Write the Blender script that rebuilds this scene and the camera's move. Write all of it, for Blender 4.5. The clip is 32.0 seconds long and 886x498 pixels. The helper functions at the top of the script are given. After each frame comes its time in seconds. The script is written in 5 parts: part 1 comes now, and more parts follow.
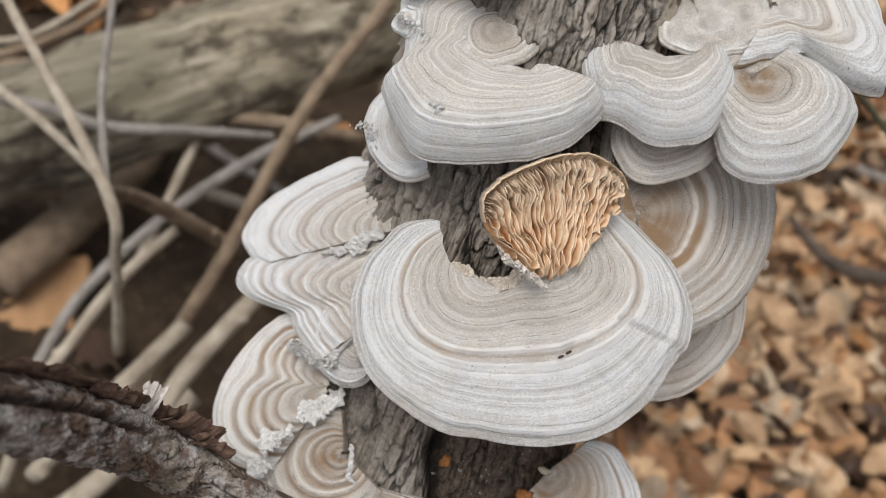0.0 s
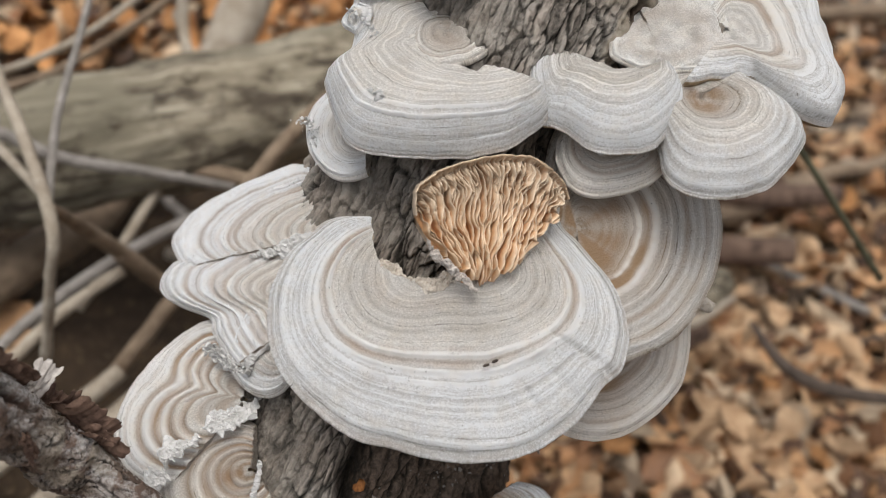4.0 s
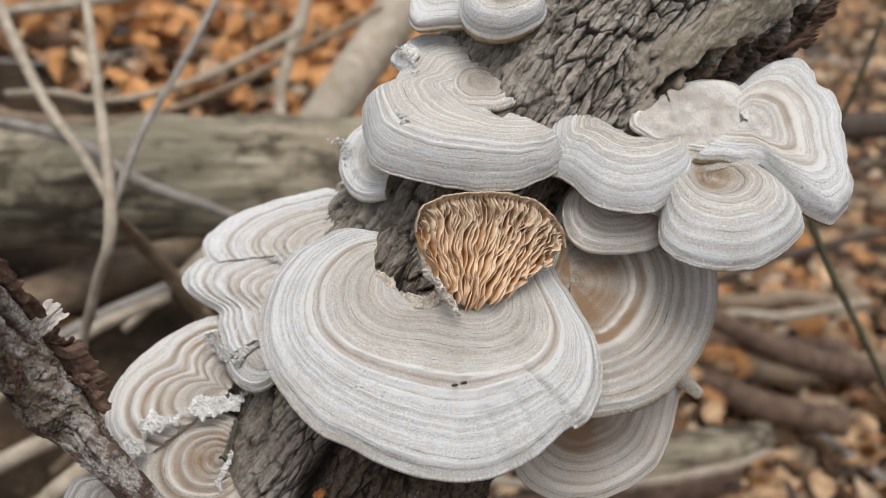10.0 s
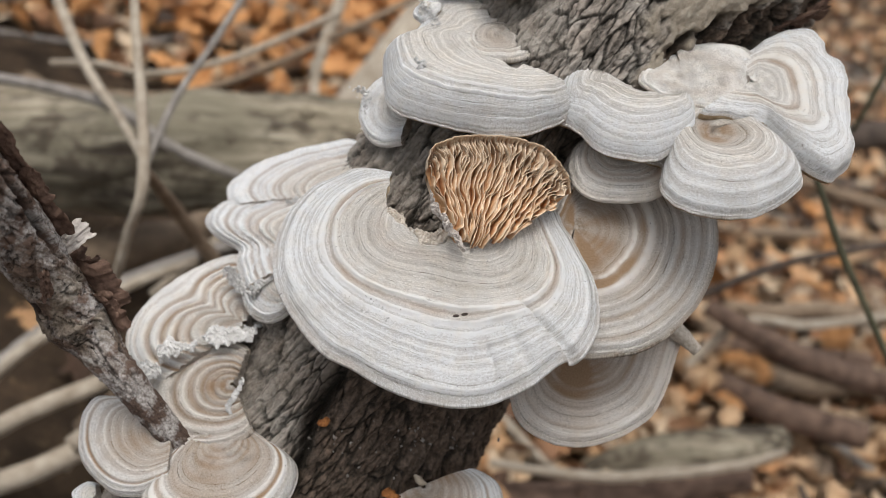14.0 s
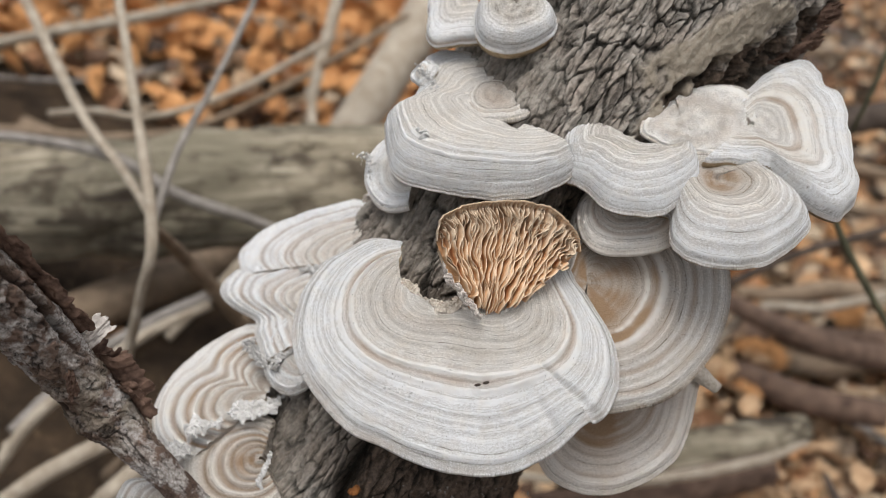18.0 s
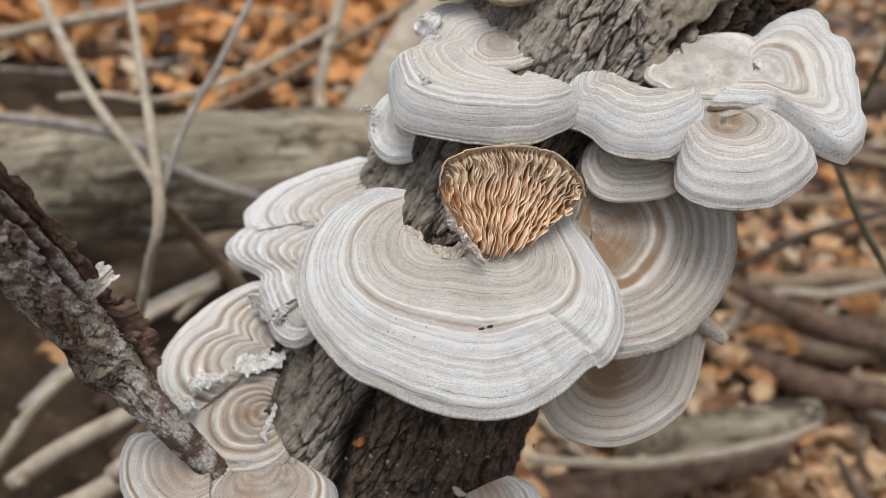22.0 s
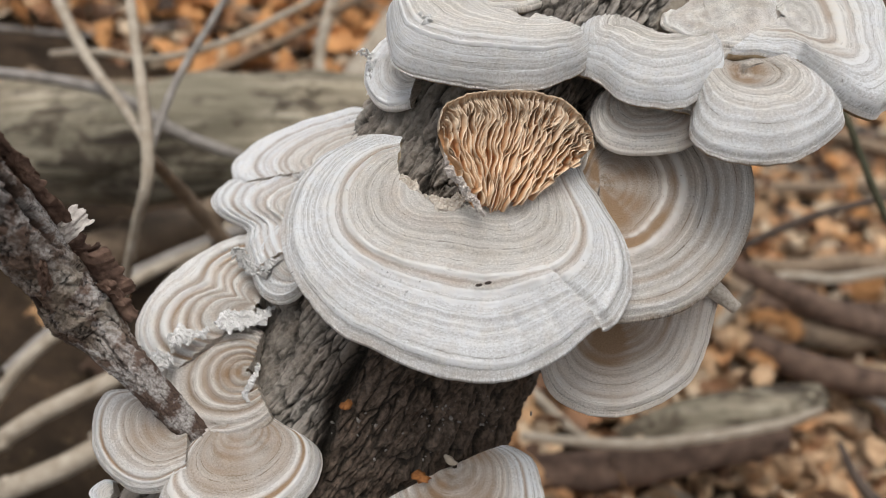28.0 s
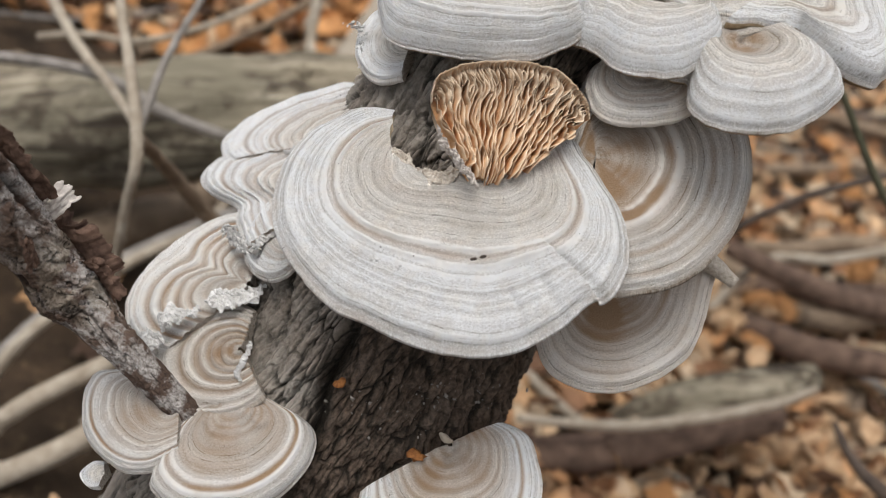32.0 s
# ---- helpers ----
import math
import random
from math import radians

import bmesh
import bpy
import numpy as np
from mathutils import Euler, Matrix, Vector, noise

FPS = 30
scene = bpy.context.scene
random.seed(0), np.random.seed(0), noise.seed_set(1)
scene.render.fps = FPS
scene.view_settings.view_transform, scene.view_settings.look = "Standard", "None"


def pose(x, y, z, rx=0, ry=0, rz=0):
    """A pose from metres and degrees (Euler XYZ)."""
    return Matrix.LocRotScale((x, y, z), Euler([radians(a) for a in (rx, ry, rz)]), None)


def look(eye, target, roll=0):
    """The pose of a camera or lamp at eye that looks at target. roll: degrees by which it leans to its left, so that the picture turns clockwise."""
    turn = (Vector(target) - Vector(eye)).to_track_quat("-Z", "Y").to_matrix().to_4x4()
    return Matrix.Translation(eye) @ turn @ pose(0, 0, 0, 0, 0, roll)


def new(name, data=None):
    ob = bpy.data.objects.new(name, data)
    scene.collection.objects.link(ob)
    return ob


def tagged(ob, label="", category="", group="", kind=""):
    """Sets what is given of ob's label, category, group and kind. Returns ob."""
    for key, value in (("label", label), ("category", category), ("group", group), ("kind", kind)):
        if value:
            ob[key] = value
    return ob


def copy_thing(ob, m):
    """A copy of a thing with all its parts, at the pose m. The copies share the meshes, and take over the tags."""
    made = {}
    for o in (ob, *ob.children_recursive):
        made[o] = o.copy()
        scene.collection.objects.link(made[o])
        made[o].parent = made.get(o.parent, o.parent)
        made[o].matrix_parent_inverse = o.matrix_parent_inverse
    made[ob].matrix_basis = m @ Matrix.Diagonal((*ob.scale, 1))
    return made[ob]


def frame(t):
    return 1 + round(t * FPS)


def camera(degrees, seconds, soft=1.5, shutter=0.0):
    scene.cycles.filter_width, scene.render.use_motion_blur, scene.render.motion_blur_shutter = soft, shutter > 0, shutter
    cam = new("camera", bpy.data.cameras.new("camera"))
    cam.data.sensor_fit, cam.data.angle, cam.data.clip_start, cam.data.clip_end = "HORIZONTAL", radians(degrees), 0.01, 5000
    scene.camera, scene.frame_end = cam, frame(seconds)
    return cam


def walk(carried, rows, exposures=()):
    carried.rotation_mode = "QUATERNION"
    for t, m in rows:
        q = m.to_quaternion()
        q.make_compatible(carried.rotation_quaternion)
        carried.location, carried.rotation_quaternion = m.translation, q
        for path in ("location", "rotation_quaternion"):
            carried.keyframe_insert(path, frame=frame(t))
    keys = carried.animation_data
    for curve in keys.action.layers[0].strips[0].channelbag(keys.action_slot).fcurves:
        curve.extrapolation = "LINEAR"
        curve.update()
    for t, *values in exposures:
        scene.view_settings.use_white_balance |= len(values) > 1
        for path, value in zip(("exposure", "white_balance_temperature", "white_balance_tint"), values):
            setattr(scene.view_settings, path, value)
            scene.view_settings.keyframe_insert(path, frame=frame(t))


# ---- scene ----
cam = camera(52.0, 32.0, soft=0.5)
cam.data.dof.use_dof = True
cam.data.dof.focus_distance = 0.192
cam.data.dof.aperture_fstop = 13.5
PATH = [
    (0, -0.00164, 0.00237, 0.45031, 44.422, 10.615, -13.484),
    (0.5, -0.00296, 0.00789, 0.45242, 42.643, 11.565, -15.147),
    (1, -0.00214, 0.00928, 0.45145, 42.225, 12.148, -16.043),
    (1.5, -0.00139, 0.01393, 0.45493, 42.919, 12.679, -16.905),
    (2, -0.00314, 0.00764, 0.44849, 46.291, 11.530, -16.137),
    (2.5, -0.00403, 0.00060, 0.44325, 46.813, 9.995, -14.532),
    (3, -0.00114, -0.00239, 0.44010, 47.539, 9.130, -14.043),
    (3.5, -0.00165, -0.00250, 0.43696, 48.699, 8.754, -13.920),
    (4, 0.00164, -0.00804, 0.42514, 52.137, 6.141, -11.569),
    (4.5, 0.00381, -0.00957, 0.41952, 55.539, 4.449, -9.933),
    (6.5, 0.01350, -0.02840, 0.40732, 60.432, -1.044, -2.680),
    (7, 0.00926, -0.02925, 0.41228, 60.705, -0.168, -2.800),
    (7.5, 0.01004, -0.03030, 0.41725, 60.751, 0.622, -2.970),
    (8, 0.01103, -0.02751, 0.41161, 60.741, 0.240, -2.631),
    (8.5, 0.01176, -0.02754, 0.41237, 60.884, 0.109, -2.392),
    (9, 0.01300, -0.02768, 0.41275, 60.818, 0.112, -2.227),
    (9.5, 0.01339, -0.02641, 0.41218, 60.555, 0.068, -2.144),
    (10, 0.01488, -0.02896, 0.41178, 60.719, 0.052, -1.736),
    (10.5, 0.01495, -0.03107, 0.41162, 60.876, -0.040, -1.457),
    (11, 0.01530, -0.03340, 0.41189, 61.036, -0.086, -1.232),
    (11.5, 0.01847, -0.03979, 0.40155, 61.530, -1.005, -0.362),
    (12, 0.01960, -0.04378, 0.39987, 61.836, -2.031, 0.484),
    (12.5, 0.01839, -0.04582, 0.39921, 62.177, -2.149, 1.069),
    (13, 0.01849, -0.04727, 0.40190, 62.356, -2.027, 1.326),
    (13.5, 0.01833, -0.04509, 0.40094, 61.984, -1.775, 1.342),
    (14, 0.02008, -0.04366, 0.40240, 61.360, -1.411, 1.376),
    (14.5, 0.02357, -0.04015, 0.40693, 61.235, -0.184, 1.029),
    (16.5, 0.02113, -0.03435, 0.41000, 61.447, 1.024, 0.051),
    (17, 0.02059, -0.03685, 0.41352, 61.274, 1.779, -0.156),
    (17.5, 0.01935, -0.03744, 0.41608, 60.995, 2.130, -0.265),
    (18, 0.01834, -0.03709, 0.41817, 60.714, 2.615, -0.475),
    (18.5, 0.01863, -0.03736, 0.41872, 60.503, 2.970, -0.517),
    (19, 0.01860, -0.03788, 0.41951, 60.234, 3.212, -0.588),
    (19.5, 0.01894, -0.03802, 0.41826, 60.136, 3.233, -0.359),
    (20, 0.01850, -0.03748, 0.41791, 60.044, 3.342, -0.383),
    (20.5, 0.01940, -0.03669, 0.41596, 60.077, 3.523, -0.281),
    (21, 0.02056, -0.03729, 0.41105, 60.808, 3.622, 0.061),
    (21.5, 0.01983, -0.03808, 0.41242, 60.694, 3.574, -0.100),
    (22, 0.01963, -0.04221, 0.40676, 60.932, 3.260, 0.037),
    (22.5, 0.01999, -0.04382, 0.39486, 61.218, 2.546, 0.562),
    (23, 0.01984, -0.04256, 0.38985, 61.247, 2.013, 0.998),
    (23.5, 0.01824, -0.04384, 0.39135, 61.131, 1.605, 1.184),
    (24, 0.01920, -0.04206, 0.39153, 60.244, 1.595, 1.181),
    (24.5, 0.01779, -0.04080, 0.39574, 60.042, 2.099, 0.810),
    (25, 0.01810, -0.03920, 0.39670, 59.861, 2.203, 0.660),
    (25.5, 0.01873, -0.03575, 0.39928, 59.779, 2.195, 0.576),
    (27.5, 0.01722, -0.03904, 0.38953, 60.110, 1.866, 0.724),
    (28, 0.01979, -0.03411, 0.39502, 59.841, 1.987, 0.774),
    (28.5, 0.01811, -0.03513, 0.39357, 59.401, 1.996, 0.654),
    (29, 0.01822, -0.03604, 0.39144, 59.304, 2.019, 0.577),
    (29.5, 0.02070, -0.03316, 0.39344, 59.269, 1.803, 0.525),
    (30, 0.02285, -0.03105, 0.39544, 59.167, 1.986, 0.545),
    (30.5, 0.02008, -0.03475, 0.39142, 59.137, 1.986, 0.495),
    (31, 0.02026, -0.03130, 0.39323, 59.190, 1.979, 0.434),
    (31.5, 0.02029, -0.03152, 0.39319, 59.065, 2.044, 0.290),
    (32, 0.01955, -0.03278, 0.39137, 58.982, 2.128, 0.212),
]
walk(cam, [(t, pose(x, y, z, rx, ry, rz)) for t, x, y, z, rx, ry, rz in PATH],
     ((0, 0.35), (2, 0.32), (4, 0.33), (8, 0.39), (16, 0.39), (24, 0.39), (28, 0.41), (32, 0.41)))

# ---- light: an overcast winter sky over open woodland ----
SUN_UP, SUN_ROUND = radians(76), radians(168)
world = bpy.data.worlds.new("overcast_sky")
scene.world = world
world.use_nodes = True
wn, wl = world.node_tree.nodes, world.node_tree.links
sky = wn.new("ShaderNodeTexSky")
sky.sky_type, sky.sun_disc = "NISHITA", False
sky.sun_elevation, sky.sun_rotation = SUN_UP, SUN_ROUND
sky.air_density, sky.dust_density = 1.0, 4.0
grey = wn.new("ShaderNodeHueSaturation")
grey.inputs["Saturation"].default_value = 0.3
wl.new(sky.outputs[0], grey.inputs["Color"])
wl.new(grey.outputs[0], wn["Background"].inputs["Color"])
wn["Background"].inputs["Strength"].default_value = 0.137
sun = new("sun", bpy.data.lights.new("sun", "SUN"))
sun.data.energy, sun.data.angle, sun.data.color = 1.2, radians(35), (1.0, 0.975, 0.935)
sun.matrix_world = look((math.sin(SUN_ROUND) * math.cos(SUN_UP) * 5, math.cos(SUN_ROUND) * math.cos(SUN_UP) * 5, math.sin(SUN_UP) * 5), (0, 0, 0))


# ---- noise in numpy ----
def hashed(i, j, seed):
    i, j = np.atleast_1d(i).astype(np.int64), np.atleast_1d(j).astype(np.int64)
    h = (i * 374761393 + j * 668265263 + seed * 1442695041) & 0xFFFFFFFF
    h = ((h ^ (h >> 13)) * 1274126177) & 0xFFFFFFFF
    h = ((h ^ (h >> 16)) * 2246822519) & 0xFFFFFFFF
    return ((h ^ (h >> 15)) & 0xFFFFFF) / float(0xFFFFFF)


def wobble(x, y=0.0, seed=0):
    """Smooth value noise between -1 and 1."""
    x, y = np.broadcast_arrays(np.atleast_1d(np.asarray(x, float)), np.atleast_1d(np.asarray(y, float)))
    i, j = np.floor(x), np.floor(y)
    u, v = x - i, y - j
    u, v = u * u * u * (u * (u * 6 - 15) + 10), v * v * v * (v * (v * 6 - 15) + 10)
    a, b = hashed(i, j, seed), hashed(i + 1, j, seed)
    c, d = hashed(i, j + 1, seed), hashed(i + 1, j + 1, seed)
    return 2 * (a + (b - a) * u + (c - a) * v + (a - b - c + d) * u * v) - 1


def rough(x, y, octaves=4, seed=0, gain=0.5):
    total, size = 0.0, 1.0
    for k in range(octaves):
        total = total + size * wobble(x * 2 ** k, y * 2 ** k, seed + 17 * k)
        size *= gain
    return total


def plates(x, y, seed=0):
    """Cell noise: distance to the nearest seam of a random mosaic, the cell's own random number, and the way to its middle."""
    i, j = np.floor(x), np.floor(y)
    near, second = np.full(x.shape, 9.0), np.full(x.shape, 9.0)
    own, dx, dy = np.zeros(x.shape), np.zeros(x.shape), np.zeros(x.shape)
    for di in (-1, 0, 1):
        for dj in (-1, 0, 1):
            a, b = i + di, j + dj
            u, v = a + hashed(a, b, seed) - x, b + hashed(a, b, seed + 5) - y
            r = np.hypot(u, v)
            closer = r < near
            second = np.where(closer, near, np.minimum(second, r))
            own = np.where(closer, hashed(a, b, seed + 9), own)
            dx, dy = np.where(closer, u, dx), np.where(closer, v, dy)
            near = np.where(closer, r, near)
    return second - near, own, dx, dy


def smooth(x, a, b):
    u = np.clip((x - a) / (b - a), 0, 1)
    return u * u * (3 - 2 * u)


# ---- meshes ----
def sheet(name, points, closed=False, attrs=None, flip=False):
    """A mesh from a grid of points [rows, columns, 3]; closed joins the last row to the first."""
    nu, nv = points.shape[:2]
    i, j = np.meshgrid(np.arange(nu if closed else nu - 1), np.arange(nv - 1), indexing="ij")
    k = (i + 1) % nu
    quads = np.stack([i * nv + j, k * nv + j, k * nv + j + 1, i * nv + j + 1], -1).reshape(-1, 4)
    return mesh_of(name, points.reshape(-1, 3), quads[:, ::-1] if flip else quads, attrs)


def mesh_of(name, verts, quads, attrs=None):
    me = bpy.data.meshes.new(name)
    me.vertices.add(len(verts))
    me.vertices.foreach_set("co", np.ascontiguousarray(verts, dtype=np.float32).ravel())
    k = quads.shape[1]
    me.loops.add(quads.size)
    me.polygons.add(len(quads))
    me.loops.foreach_set("vertex_index", np.ascontiguousarray(quads, dtype=np.int32).ravel())
    me.polygons.foreach_set("loop_start", np.arange(0, quads.size, k, dtype=np.int32))
    me.polygons.foreach_set("use_smooth", np.ones(len(quads), dtype=bool))
    me.update(calc_edges=True)
    for key, values in (attrs or {}).items():
        values = np.asarray(values, dtype=np.float32)
        if values.ndim == 3 or (values.ndim == 2 and values.shape[-1] == 3 and len(values) == len(verts)):
            me.attributes.new(key, "FLOAT_VECTOR", "POINT").data.foreach_set("vector", values.ravel())
        else:
            me.attributes.new(key, "FLOAT", "POINT").data.foreach_set("value", values.ravel())
    return me


def part(name, me, material, parent=None, label=""):
    """Links a mesh (or a bmesh) as one object under a thing or a part."""
    if isinstance(me, bmesh.types.BMesh):
        bm, me = me, bpy.data.meshes.new(name)
        bm.to_mesh(me)
        bm.free()
    if not me.materials:
        me.materials.append(material)
    ob = new(name, me)
    ob.parent = parent
    return tagged(ob, label)


def thing(name, label, category, group="", kind="", at=(0, 0, 0)):
    ob = new(name)
    ob.empty_display_size = 0.01
    ob.location = at
    ob["origin"] = [float(v) for v in at]
    return tagged(ob, label, category, group, kind)


def unit(v):
    v = np.asarray(v, float)
    return v / np.linalg.norm(v)


def curve_through(points, count):
    """Catmull-Rom through a few points, count samples."""
    p = np.asarray(points, float)
    p = np.concatenate([[2 * p[0] - p[1]], p, [2 * p[-1] - p[-2]]])
    s = np.linspace(0, len(p) - 3, count)
    i = np.minimum(s.astype(int), len(p) - 4)
    u = (s - i).reshape((-1,) + (1,) * (p.ndim - 1))
    a, b, c, d = p[i], p[i + 1], p[i + 2], p[i + 3]
    return 0.5 * (2 * b + (c - a) * u + (2 * a - 5 * b + 4 * c - d) * u * u + (3 * b - a - 3 * c + d) * u ** 3)


# ---- materials ----
class Nodes:
    """A node material, built with short calls."""

    def __init__(self, name, roughness=0.8, specular=0.3):
        self.mat = bpy.data.materials.new(name)
        self.mat.use_nodes = True
        self.tree = self.mat.node_tree
        self.out = self.tree.nodes["Principled BSDF"]
        self.out.inputs["Roughness"].default_value = roughness
        self.out.inputs["Specular IOR Level"].default_value = specular

    def node(self, kind, **inputs):
        n = self.tree.nodes.new("ShaderNode" + kind)
        for key, value in inputs.items():
            self.put(n.inputs[key.replace("_", " ")], value)
        return n

    def put(self, socket, value):
        if isinstance(value, bpy.types.NodeSocket):
            self.tree.links.new(value, socket)
        elif isinstance(value, tuple) and len(value) == 3 and socket.type == "RGBA":
            socket.default_value = (*value, 1)
        else:
            socket.default_value = value

    def attr(self, name, vector=False):
        n = self.node("Attribute")
        n.attribute_name = name
        return n.outputs["Vector" if vector else "Fac"]

    def coords(self, scale=(1, 1, 1), source=None):
        n = self.node("Mapping")
        self.put(n.inputs["Vector"], source or self.node("TexCoord").outputs["Object"])
        n.inputs["Scale"].default_value = scale
        return n.outputs[0]

    def noise(self, vector, scale, detail=4.0, rough_=0.55, distortion=0.0):
        n = self.node("TexNoise", Vector=vector, Scale=scale, Detail=detail, Roughness=rough_, Distortion=distortion)
        return n.outputs["Fac"]

    def ramp(self, fac, *stops):
        n = self.node("ValToRGB", Fac=fac)
        e = n.color_ramp.elements
        while len(e) < len(stops):
            e.new(0.5)
        for k, (at, colour) in enumerate(stops):
            e[k].position = at
            e[k].color = (*colour, 1) if isinstance(colour, tuple) else (colour, colour, colour, 1)
        return n.outputs["Color"]

    def mix(self, fac, a, b, kind="MIX"):
        n = self.node("Mix")
        n.data_type, n.blend_type = "RGBA", kind
        self.put(n.inputs[0], fac)
        self.put(n.inputs[6], a)
        self.put(n.inputs[7], b)
        return n.outputs[2]

    def math(self, op, a, b=0.0, clamp=False):
        n = self.node("Math")
        n.operation, n.use_clamp = op, clamp
        self.put(n.inputs[0], a)
        self.put(n.inputs[1], b)
        return n.outputs[0]

    def bump(self, height, distance, strength=1.0, under=None):
        n = self.node("Bump", Height=height, Distance=distance, Strength=strength)
        if under is not None:
            self.put(n.inputs["Normal"], under)
        return n.outputs[0]

    def done(self, colour, normal=None, roughness=None):
        self.put(self.out.inputs["Base Color"], colour)
        if normal is not None:
            self.put(self.out.inputs["Normal"], normal)
        if roughness is not None:
            self.put(self.out.inputs["Roughness"], roughness)
        return self.mat


def cap_material():
    """Felted upper side of a bracket: grey and cream zones, brown lines, fine radial hair. The zones come with the mesh."""
    m = Nodes("felted_cap", 0.95, 0.06)
    fibre = m.attr("fibre", True)
    hairs = m.attr("hairs", True)
    zone = m.attr("zone")

    def ringed(times, detail):
        n = m.node("TexNoise", Scale=1.0, Detail=detail, Roughness=0.6)
        n.noise_dimensions = "1D"
        m.put(n.inputs["W"], m.math("MULTIPLY", zone, times))
        return n.outputs["Fac"]

    hair = m.noise(m.coords((5.0, 0.7, 1), hairs), 1.0, 3, 0.7)
    tuft = m.noise(m.coords((1.1, 2.6, 1), hairs), 1.0, 4, 0.75)
    fuzz = m.noise(fibre, 3.0, 5, 0.8)
    cloud = m.noise(fibre, 0.30, 3, 0.6)
    stain = m.noise(fibre, 0.11, 4, 0.6)
    patchy = m.ramp(m.noise(m.coords((0.16, 0.9, 1), hairs), 1.0, 3, 0.6), (0.38, 0.0), (0.62, 1.0))
    lines = m.ramp(ringed(1.3, 1), (0.33, 0.0), (0.5, 0.5), (0.67, 1.0))
    thin = m.ramp(ringed(2.9, 1), (0.27, 0.0), (0.40, 1.0))
    white = m.ramp(ringed(2.1, 0), (0.62, 0.0), (0.74, 1.0))
    tone = m.math("ADD", m.attr("tone"), m.math("MULTIPLY", m.math("SUBTRACT", hair, 0.5), 0.30))
    tone = m.math("ADD", tone, m.math("MULTIPLY", m.math("SUBTRACT", tuft, 0.5), 0.85))
    tone = m.math("ADD", tone, m.math("MULTIPLY", m.math("SUBTRACT", fuzz, 0.5), 1.35))
    tone = m.math("ADD", tone, m.math("MULTIPLY", m.math("SUBTRACT", lines, 0.5), 0.24))
    tone = m.math("ADD", tone, m.math("MULTIPLY", m.math("MULTIPLY", m.math("SUBTRACT", thin, 1.0), 0.42), patchy))
    tone = m.math("ADD", tone, m.math("MULTIPLY", m.math("MULTIPLY", white, m.math("SUBTRACT", 1.1, patchy)), 0.16), True)
    frost = m.ramp(m.noise(fibre, 5.5, 3, 0.7), (0.55, 0.0), (0.67, 0.34))
    tone = m.math("ADD", tone, m.math("MULTIPLY", frost, m.math("ADD", m.attr("outer"), 0.3)), True)
    felt = m.ramp(tone, (0.0, (0.12, 0.105, 0.088)), (0.30, (0.36, 0.335, 0.30)), (0.55, (0.60, 0.578, 0.545)), (0.78, (0.73, 0.715, 0.69)), (1.0, (0.97, 0.965, 0.95)))
    cool = m.mix(m.attr("outer"), (1.0, 0.968, 0.922), (0.975, 0.985, 0.998))
    felt = m.mix(1.0, felt, cool, "MULTIPLY")
    felt = m.mix(m.ramp(cloud, (0.42, 0.0), (0.75, 0.35)), felt, m.mix(1.0, felt, (0.98, 0.89, 0.77), "MULTIPLY"))
    brown = m.ramp(fuzz, (0.28, (0.28, 0.165, 0.09)), (0.72, (0.56, 0.395, 0.255)))
    felt = m.mix(m.math("MULTIPLY", m.attr("tan"), 0.8, True), felt, brown)
    felt = m.mix(m.ramp(stain, (0.55, 0.0), (0.8, 0.3)), felt, (0.44, 0.36, 0.26))
    specks = m.noise(fibre, 1.5, 2, 0.5)
    felt = m.mix(m.ramp(specks, (0.73, 0.0), (0.765, 0.7)), felt, (0.13, 0.10, 0.075))
    bump = m.bump(m.math("ADD", lines, m.math("MULTIPLY", thin, 0.6)), 0.00016, 0.9)
    bump = m.bump(m.math("ADD", hair, tuft), 0.00030, 0.9, bump)
    bump = m.bump(fuzz, 0.00055, 1.0, bump)
    return m.done(felt, bump)


def pore_material():
    m = Nodes("pale_underside", 0.9, 0.15)
    n = m.noise(m.coords(), 900, 4)
    return m.done(m.ramp(n, (0.3, (0.36, 0.27, 0.17)), (0.7, (0.58, 0.47, 0.33))), m.bump(n, 0.0004, 0.8))


def gill_material():
    m = Nodes("tan_gill", 0.75, 0.25)
    n = m.noise(m.coords(), 420, 4)
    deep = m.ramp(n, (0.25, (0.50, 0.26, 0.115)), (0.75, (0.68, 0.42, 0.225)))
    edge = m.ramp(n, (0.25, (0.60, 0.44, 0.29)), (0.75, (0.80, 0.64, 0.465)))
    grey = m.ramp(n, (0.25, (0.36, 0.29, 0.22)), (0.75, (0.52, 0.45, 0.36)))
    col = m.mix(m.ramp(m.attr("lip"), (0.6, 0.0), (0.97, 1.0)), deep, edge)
    col = m.mix(m.attr("outer"), col, grey)
    return m.done(col, m.bump(n, 0.0003, 0.6))


